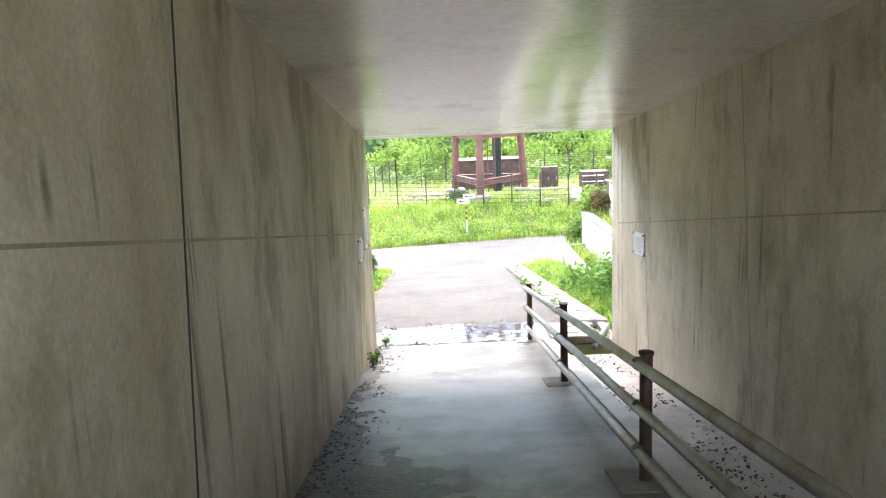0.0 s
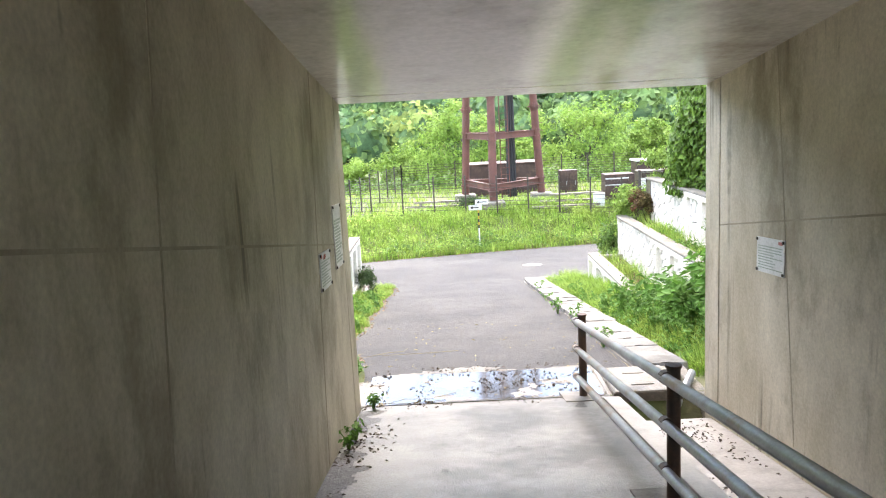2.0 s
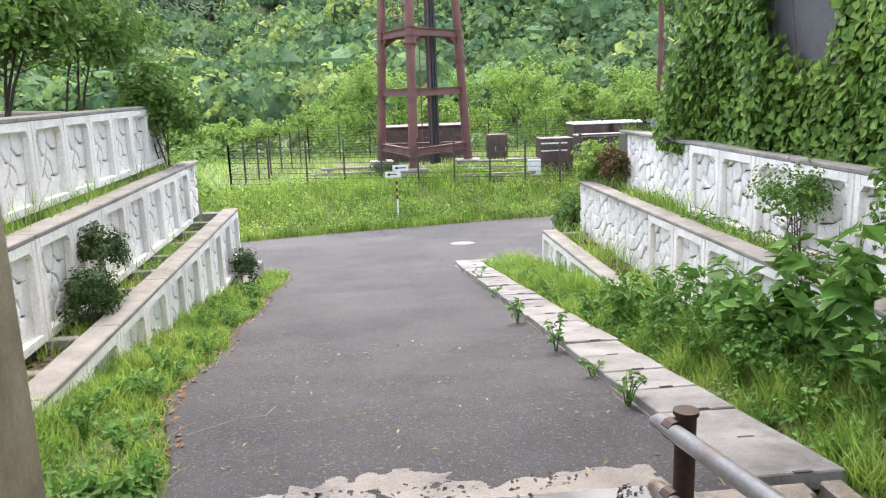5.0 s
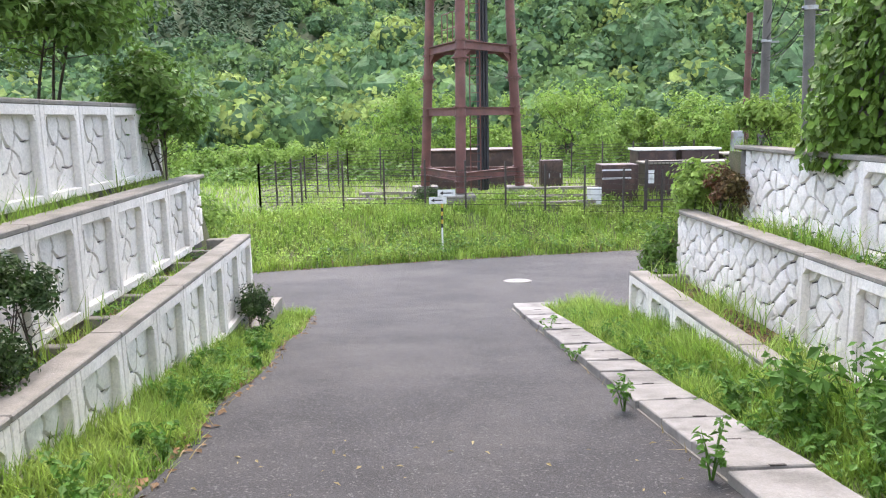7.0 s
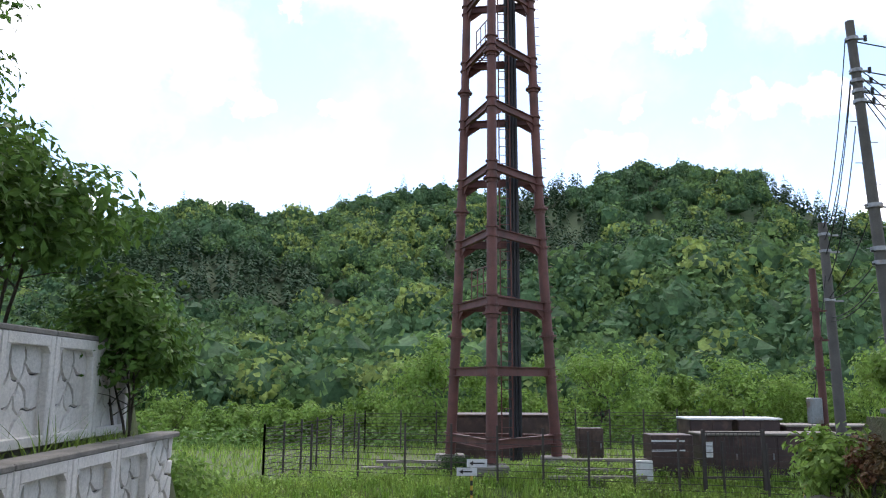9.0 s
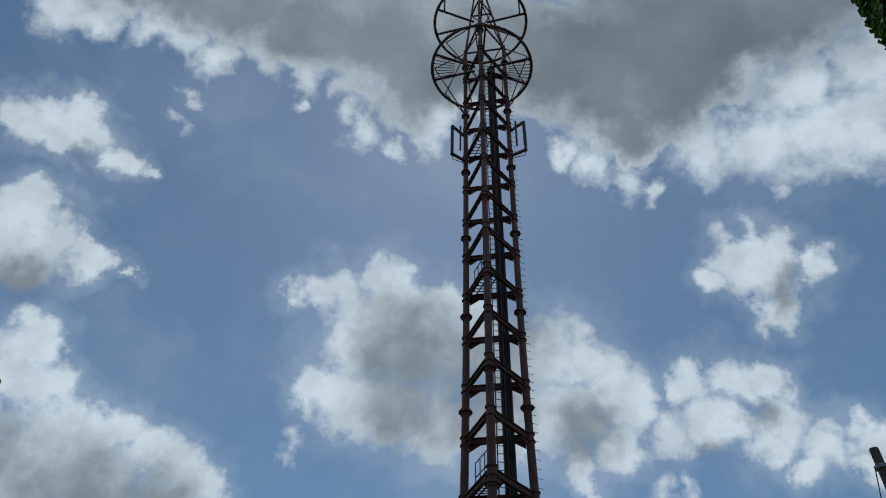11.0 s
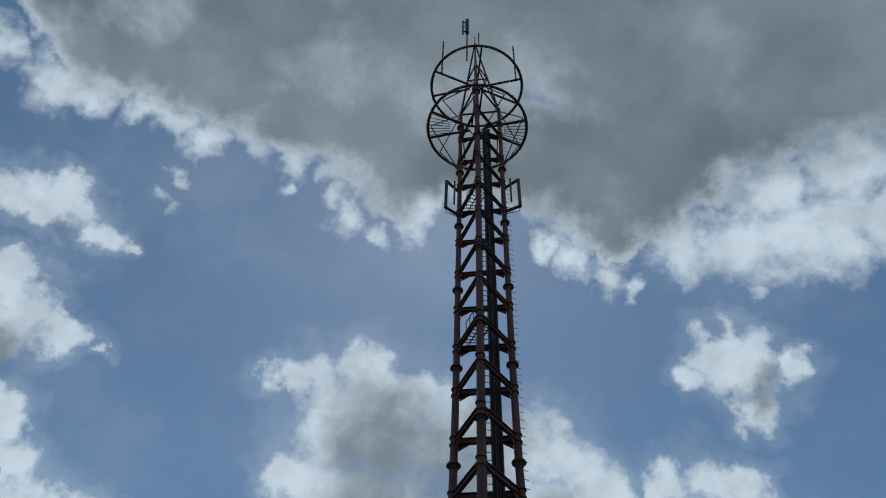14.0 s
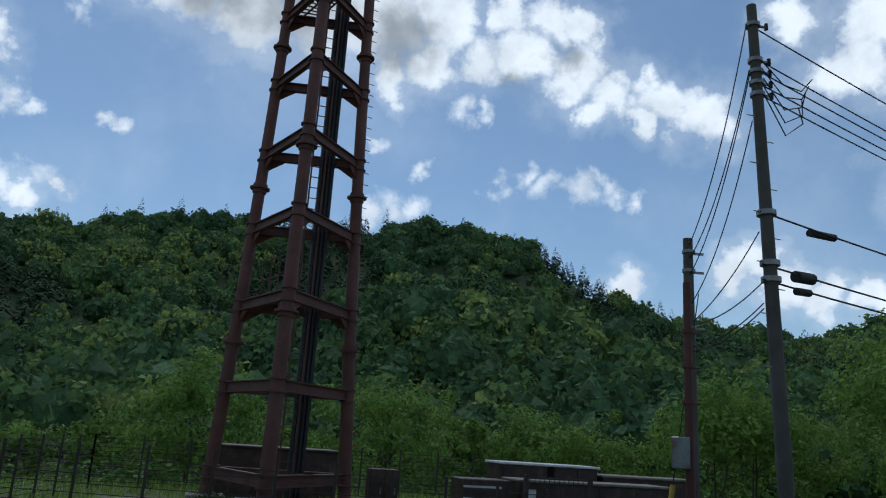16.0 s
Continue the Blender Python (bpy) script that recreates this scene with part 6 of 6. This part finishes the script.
    beds = np.concatenate([scatter(rng, 2600, -2.98, -2.58, 11, 22, lambda x, y: patchy(x, y, 1.3, 0.0), lambda x, y: -2.16),
                           scatter(rng, 3500, -3.46, -3.1, 11, 22, lambda x, y: patchy(x, y, 1.3, -0.1), lambda x, y: -1.18),
                           scatter(rng, 4200, 3.4, 3.98, 15.6, 21, lambda x, y: patchy(x, y, 1.3, -0.05), lambda x, y: -2.64),
                           scatter(rng, 4200, 4.1, 4.58, 11, 21, lambda x, y: patchy(x, y, 1.3, -0.05), lambda x, y: -1.76),
                           scatter(rng, 4200, 4.68, 5.6, 11, 21.5, lambda x, y: patchy(x, y, 1.3, -0.1), lambda x, y: ground_z(x, min(y, 21.4)) - 0.02)])
    grassy("bed_grass", "thin grass growing in the wall beds", beds, 0.2, 0.012, M_GRASS, rng, 0.6)
    tall = np.concatenate([scatter(rng, 260, -3.46, -3.1, 15, 20, lambda x, y: patchy(x, y, 0.8, 0.1), lambda x, y: -1.18),
                           scatter(rng, 130, -2.98, -2.58, 15, 20, lambda x, y: patchy(x, y, 0.8, 0.15), lambda x, y: -2.16),
                           scatter(rng, 400, 4.1, 4.5, 17, 21, lambda x, y: patchy(x, y, 0.9, 0), lambda x, y: -1.76),
                           scatter(rng, 400, 3.4, 3.9, 17, 21, lambda x, y: patchy(x, y, 0.9, 0), lambda x, y: -2.64)])
    grassy("tall_grass", "tall green grass tufts leaning out of the beds", tall, 0.42, 0.012, M_GRASS, rng, 0.7)
    cut = scatter(rng, 1500, -1.75, 1.95, 11.2, 24, lambda x, y: x < left_edge(y) + 0.12 or x > 1.86, lambda x, y: road_z(y) + 0.01)
    grassy("edge_straw", "dry cuttings along the asphalt edge", cut, 0.07, 0.01, M_STRAW, rng, 1.8)
    edge = scatter(rng, 3500, -6, 9, 30, 35.5, lambda x, y: abs(y - far_edge(x)) < 0.14, lambda x, y: road_z(y) + 0.015)
    tagged(part("edge_litter", leaves("edge_litter", edge, 0.09, 0.05, rng, 0, 0.3, np.tile((0, 0, 1.0), (len(edge), 1))), M_LITTER), "brown leaf litter along the road edge", "leaf litter", kind="stuff")
    bed = np.concatenate([scatter(rng, 1500, 4.1, 4.58, 15, 21, lambda x, y: True, lambda x, y: -1.73), scatter(rng, 1200, 3.4, 3.98, 15.6, 21, lambda x, y: True, lambda x, y: -2.61),
                          scatter(rng, 900, -2.98, -2.58, 11, 22, lambda x, y: True, lambda x, y: -2.13), scatter(rng, 1600, 4.68, 5.4, 12, 21, lambda x, y: True, lambda x, y: -0.78),
                          scatter(rng, 700, -1.9, -1.2, 11, 24, lambda x, y: abs(x - left_edge(y)) < 0.12, lambda x, y: road_z(y) + 0.02)])
    tagged(part("bed_litter", leaves("bed_litter", bed, 0.08, 0.045, rng, 0, 0.3, np.tile((0, 0, 1.0), (len(bed), 1))), M_LITTER), "dead brown leaves lying in the beds", "leaf litter", kind="stuff")


make_grass()


def weed(label, at, h, stems, leaf, rng, material, spread=0.25):
    t = thing("weed", label, "weed", "weeds by the gutter", at)
    bm = bmesh.new()
    pts, outs = [], []
    for s in range(stems):
        a = rng.uniform(0, 6.28)
        tip = Vector((math.cos(a) * spread * rng.uniform(0.3, 1), math.sin(a) * spread * rng.uniform(0.3, 1), h * rng.uniform(0.6, 1.0)))
        mid = tip * 0.5 + Vector((0, 0, h * 0.1))
        pipe_along(bm, [(0, 0, -0.03), mid, tip], [0.007, 0.005, 0.002], 5)
        n = int(7 + h * 14)
        for j in range(n):
            f = rng.uniform(0.25, 1.0)
            p = (Vector((0, 0, 0)).lerp(mid, f * 2) if f < 0.5 else mid.lerp(tip, f * 2 - 1))
            d = Vector((rng.normal(), rng.normal(), 0.2)).normalized()
            pts.append(p + d * leaf * 0.55)
            outs.append((d.x * 0.4, d.y * 0.4, 0.9))
    part("stem", bm, M_WEED, t)["kind"] = "stuff"
    mass = part("leaf_mass", leaves("leaf_mass", np.array(pts), leaf, leaf * 0.6, rng, 0.3, 0.5, np.array(outs)), material, t)
    mass["kind"] = "stuff"


WEEDS = np.random.default_rng(21)
for x, y, h, n, lf in ((1.86, 14.9, 0.42, 5, 0.07), (1.82, 16.6, 0.35, 4, 0.08), (1.9, 18.9, 0.22, 4, 0.06), (1.88, 12.9, 0.3, 5, 0.06), (2.0, 20.9, 0.3, 3, 0.08), (1.9, 13.8, 0.2, 4, 0.05)):
    weed("green weed sprouting from the gutter joint", (x, y, road_z(y)), h, n, lf, WEEDS, M_WEED, 0.16)
for k in range(70):
    y = 11.5 + 5.2 * WEEDS.random() ** 1.2
    x = WEEDS.uniform(2.62, 3.85 if y < 15.5 else 3.2)
    big = k % 5 == 0
    weed("tall broad-leaved weed beside the wall" if big else "green leafy weed in the grass strip", (x, y, ground_z(x, y)), (WEEDS.uniform(0.6, 0.95) if big else WEEDS.uniform(0.35, 0.7)) * (1 if y < 16 else 0.6),
         4 if big else 7, 0.135 if big else 0.065, WEEDS, M_WEED, 0.3)
for k in range(34):
    y = 11.4 + 10 * WEEDS.random()
    x = left_edge(y) - 0.08 - 0.5 * WEEDS.random() ** 1.5
    weed("leafy green weed in the grass below the low wall", (x, y, ground_z(x, y)), WEEDS.uniform(0.14, 0.34), 5, WEEDS.uniform(0.05, 0.085), WEEDS, M_WEED, 0.16)
for k in range(14):
    y = 11.8 + 11 * WEEDS.random()
    x = 2.5 + 0.25 * WEEDS.random()
    weed("low green weed spilling over the gutter lids", (x, y, ground_z(x, y)), WEEDS.uniform(0.15, 0.3), 6, 0.06, WEEDS, M_WEED, 0.2)
for x, y, h in ((3.0, 12.3, 1.25), (3.2, 12.9, 1.1), (2.9, 13.2, 0.95), (3.35, 12.1, 1.35)):
    weed("tall knotweed with large heart-shaped leaves", (x, y, ground_z(x, y)), h, 4, 0.19, WEEDS, M_WEED, 0.35)
for x, y in ((-0.86, 9.05), (-0.88, 8.8), (-0.84, 10.2), (-2.0, 14.2), (-1.9, 16.0), (-2.1, 12.6)):
    weed("small green weed at the foot of the wall", (x, y, road_z(y) + 0.02), 0.14 if y < 11 else 0.22, 6, 0.05, WEEDS, M_WEED, 0.1)


# wet film, grit and twigs at the mouth
def make_mouth_dirt():
    rng = np.random.default_rng(6)
    water = surface("standing_water", (0.05, 0.045, 0.038), (0.075, 0.066, 0.055), 3, 0.04, 0.0)

    def film(name, x0, x1, y0, y1, keep, lift, material, label, category, cell=0.014):
        """A thin ragged film on the ground: the cells of a grid where keep(x, y) holds."""
        nx, ny = int((x1 - x0) / cell), int((y1 - y0) / cell)
        gx, gy = np.linspace(x0, x1, nx), np.linspace(y0, y1, ny)
        vs = [(x, y, (road_z(y) if y > 10.2 else floor_z(y)) + lift) for y in gy for x in gx]
        f = [(b * nx + a, b * nx + a + 1, (b + 1) * nx + a + 1, (b + 1) * nx + a) for b in range(ny - 1) for a in range(nx - 1) if keep(gx[a], gy[b])]
        me = mesh_of(name, vs, f, smooth=True)
        bm = bmesh.new()
        bm.from_mesh(me)
        bmesh.ops.delete(bm, geom=[v for v in bm.verts if not v.link_faces], context="VERTS")
        tagged(part(name, bm, material), label, category, kind="structure")

    def silt(x, y):
        return 0.7 * (1 - abs(y - 11.4) / 0.5) + 0.6 * noise.noise((x * 1.6, y * 2.6, 6.3)) + 0.3 * noise.noise((x * 8, y * 8, 1.1)) > 0.25

    def soiled(x, y):
        return 0.9 * ease(6.5, 2.0, y) * ease(1.3, -0.6, x) + 0.5 * ease(-0.45, -0.9, x) + 0.5 * noise.noise((x * 1.4, y * 0.8, 2.2)) + 0.35 * noise.noise((x * 6, y * 4, 5.1)) > 0.42

    film("floor_dirt", -0.95, 1.25, -2.6, 10.1, soiled, 0.004, M_DIRT, "damp black dirt caked over the underpass floor", "dirt", 0.025)
    film("silt", -0.95, 1.6, 11.2, 12.0, silt, 0.0165, M_MOUTH, "brown silt washed over the asphalt's edge", "silt")
    bm = bmesh.new()
    wz = road_z(10.72) + 0.008
    bm.faces.new([bm.verts.new(v) for v in ((-0.95, 10.36, wz), (1.4, 10.36, wz), (1.4, 11.3, wz), (-0.95, 11.3, wz))])
    tagged(part("puddle", bm, water), "shallow still puddle reflecting the sky at the underpass mouth", "puddle", kind="structure")
    p = scatter(rng, 900, -0.95, 1.4, 10.1, 11.5, lambda x, y: patchy(x, y, 2.5, 0.02) or x < -0.75, lambda x, y: max(apron_z(x, y), wz) + 0.004 if y > 10.3 else floor_z(y) + 0.004)
    q = scatter(rng, 5200, -0.95, -0.45, -2, 10.2, lambda x, y: rng.random() < ((-0.45 - x) / 0.5) ** 2 and patchy(x, y, 1.5, -0.25), lambda x, y: floor_z(y) + 0.004)
    c = scatter(rng, 2200, 1.5, 2.18, -2, 10.2, lambda x, y: patchy(x, y, 1.2, -0.05), lambda x, y: floor_z(y) - 0.19)
    g = np.concatenate([p, q, c])
    tagged(part("grit", leaves("grit", g, 0.035, 0.022, rng, 0, 0.6, np.tile((0, 0, 1.0), (len(g), 1))), M_BARK), "dark grit and leaf crumbs on the damp concrete", "debris", kind="stuff")
    s = scatter(rng, 110, -1.4, 1.8, 10.2, 16, lambda x, y: True, lambda x, y: road_z(y) + 0.02)
    tagged(part("pale_scraps", leaves("pale_scraps", s, 0.05, 0.02, rng, 0, 0.3, np.tile((0, 0, 1.0), (len(s), 1))), M_STRAW), "pale scraps of straw on the lane", "debris", kind="stuff")
    for k, pts in enumerate(([(-0.8, 10.25), (-0.55, 10.5), (-0.3, 10.45), (-0.05, 10.7)], [(-1.25, 13.0), (-0.95, 13.3), (-0.75, 13.35), (-0.7, 13.6)], [(-1.0, 13.1), (-0.5, 13.12), (0.0, 13.2)], [(-0.9, 10.4), (-0.6, 10.3), (-0.2, 10.36)])):
        bm = bmesh.new()
        pipe_along(bm, [(x, y, max(road_z(y), apron_z(x, y) if 10.3 < y < 11.6 else -9) + 0.012) for x, y in pts], 0.0035, 5)
        tagged(part("twig", bm, M_STRAW), "thin dry twig lying on the lane", "twig", "twigs")


make_mouth_dirt()


# ---------------------------------------------------------------- woods on the hills
def make_woods():
    rng = np.random.default_rng(2)
    ico = bmesh.new()
    bmesh.ops.create_icosphere(ico, subdivisions=1, radius=1)
    core_v = np.array([v.co[:] for v in ico.verts])
    core_f = np.array([[v.index for v in fc.verts] for fc in ico.faces])
    ico.free()
    kinds = {"spring": ([], [], [], []), "mid": ([], [], [], []), "shady": ([], [], [], [])}
    cv, cf, nc, quad = [], [], 0, 150
    for _ in range(5400):
        a = rng.uniform(-58, 40)
        r = math.sqrt(rng.uniform(70 ** 2, 262 ** 2)) if rng.random() < 0.8 else rng.uniform(70, 130)
        x, y = -math.sin(radians(a)) * r, 12 + math.cos(radians(a)) * r
        z = hill_z(x, y) if y > 78 else ground_z(x, y)
        patch = noise.noise((x * 0.018, y * 0.018, 4.4))
        if (patch > 0.16 and r > 120) or (r > 130 and rng.random() < 0.14):      # conifers
            h = rng.uniform(5, 9.5)
            w = h * 0.2
            n = 80
            t = rng.random(n) ** 0.7
            ang = rng.uniform(0, 6.283, n)
            rad = w * (1 - t) + 0.15
            c = np.stack([x + rad * np.cos(ang), y + rad * np.sin(ang), z + h * (0.05 + 0.95 * t)], 1)
            d = np.stack([np.cos(ang), np.sin(ang), np.full(n, -0.55)], 1)
            s = np.stack([-np.sin(ang), np.cos(ang), np.zeros(n)], 1)
            L = (0.34 * w + 0.24) * (1.15 - t)[:, None]
            cv.append(np.stack([c - d * L * 0.7, c + s * L * 0.6, c + d * L, c - s * L * 0.6], 1).reshape(-1, 3))
            cf.append(np.arange(4 * n).reshape(-1, 4) + nc)
            nc += 4 * n
            continue
        tone = noise.noise((x * 0.03, y * 0.03, 1.2)) * 1.1 + rng.normal() * 0.42
        lv, lf, kv, kf = kinds["spring" if tone > 0.42 else "shady" if tone < -0.3 else "mid"]
        R = rng.uniform(1.7, 3.6)
        R = R if rng.random() < 0.85 else R * 1.25
        tall = rng.uniform(0.85, 1.25)
        ph = rng.uniform(0, 6.28, 4)

        def lumpy(u):
            return 1 + 0.17 * np.sin(4.2 * u[:, 0] + ph[0]) * np.cos(4.2 * u[:, 1] + ph[1]) + 0.12 * np.sin(7 * u[:, 2] + ph[2]) * np.cos(6 * u[:, 0] + ph[3])

        u = rng.normal(size=(quad, 3))
        u /= np.linalg.norm(u, axis=1, keepdims=True)
        u[:, 2] = np.abs(u[:, 2]) * 1.2 - 0.45
        c = np.array([x, y, z + R * 0.85]) + u * (lumpy(u) * R * rng.uniform(0.74, 1.12, quad))[:, None] * (1, 1, tall)
        nrm = u + rng.normal(size=(quad, 3)) * 0.5
        nrm /= np.linalg.norm(nrm, axis=1, keepdims=True)
        d = np.cross(nrm, rng.normal(size=(quad, 3)))
        d /= np.linalg.norm(d, axis=1, keepdims=True)
        s = np.cross(d, nrm)
        L = (0.17 + R * 0.085) * rng.uniform(0.6, 1.4, (quad, 1))
        lv.append(np.stack([c - d * L, c + s * L * 0.9 + nrm * L * 0.2, c + d * L, c - s * L * 0.9 + nrm * L * 0.2], 1).reshape(-1, 3))
        lf.append(np.arange(4 * quad).reshape(-1, 4) + 4 * quad * len(lf))
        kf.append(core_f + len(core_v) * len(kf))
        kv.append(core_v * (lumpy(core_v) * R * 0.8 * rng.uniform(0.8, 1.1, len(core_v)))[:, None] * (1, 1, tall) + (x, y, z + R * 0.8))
    for kind, m, label in (("spring", M_SPRING, "broadleaf trees in bright spring green on the hillsides"), ("mid", M_WOODS, "broadleaf woods in fresh green on the hillsides"),
                           ("shady", M_SHADY, "deep green broadleaf trees on the hillsides")):
        lv, lf, kv, kf = kinds[kind]
        woods = part("broadleaf_woods", mesh_of("broadleaf_woods", np.concatenate(lv), np.concatenate(lf)), m)
        tagged(woods, label, "woods", kind="stuff")
        # deep green cores in all crowns: inner shade put into the colour
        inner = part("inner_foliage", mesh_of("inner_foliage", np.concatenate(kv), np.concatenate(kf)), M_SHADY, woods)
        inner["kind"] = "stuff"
    tagged(part("conifer_woods", mesh_of("conifer_woods", np.concatenate(cv), np.concatenate(cf)), M_CONIFER), "dark conifers standing on the hillsides", "woods", kind="stuff")


make_woods()
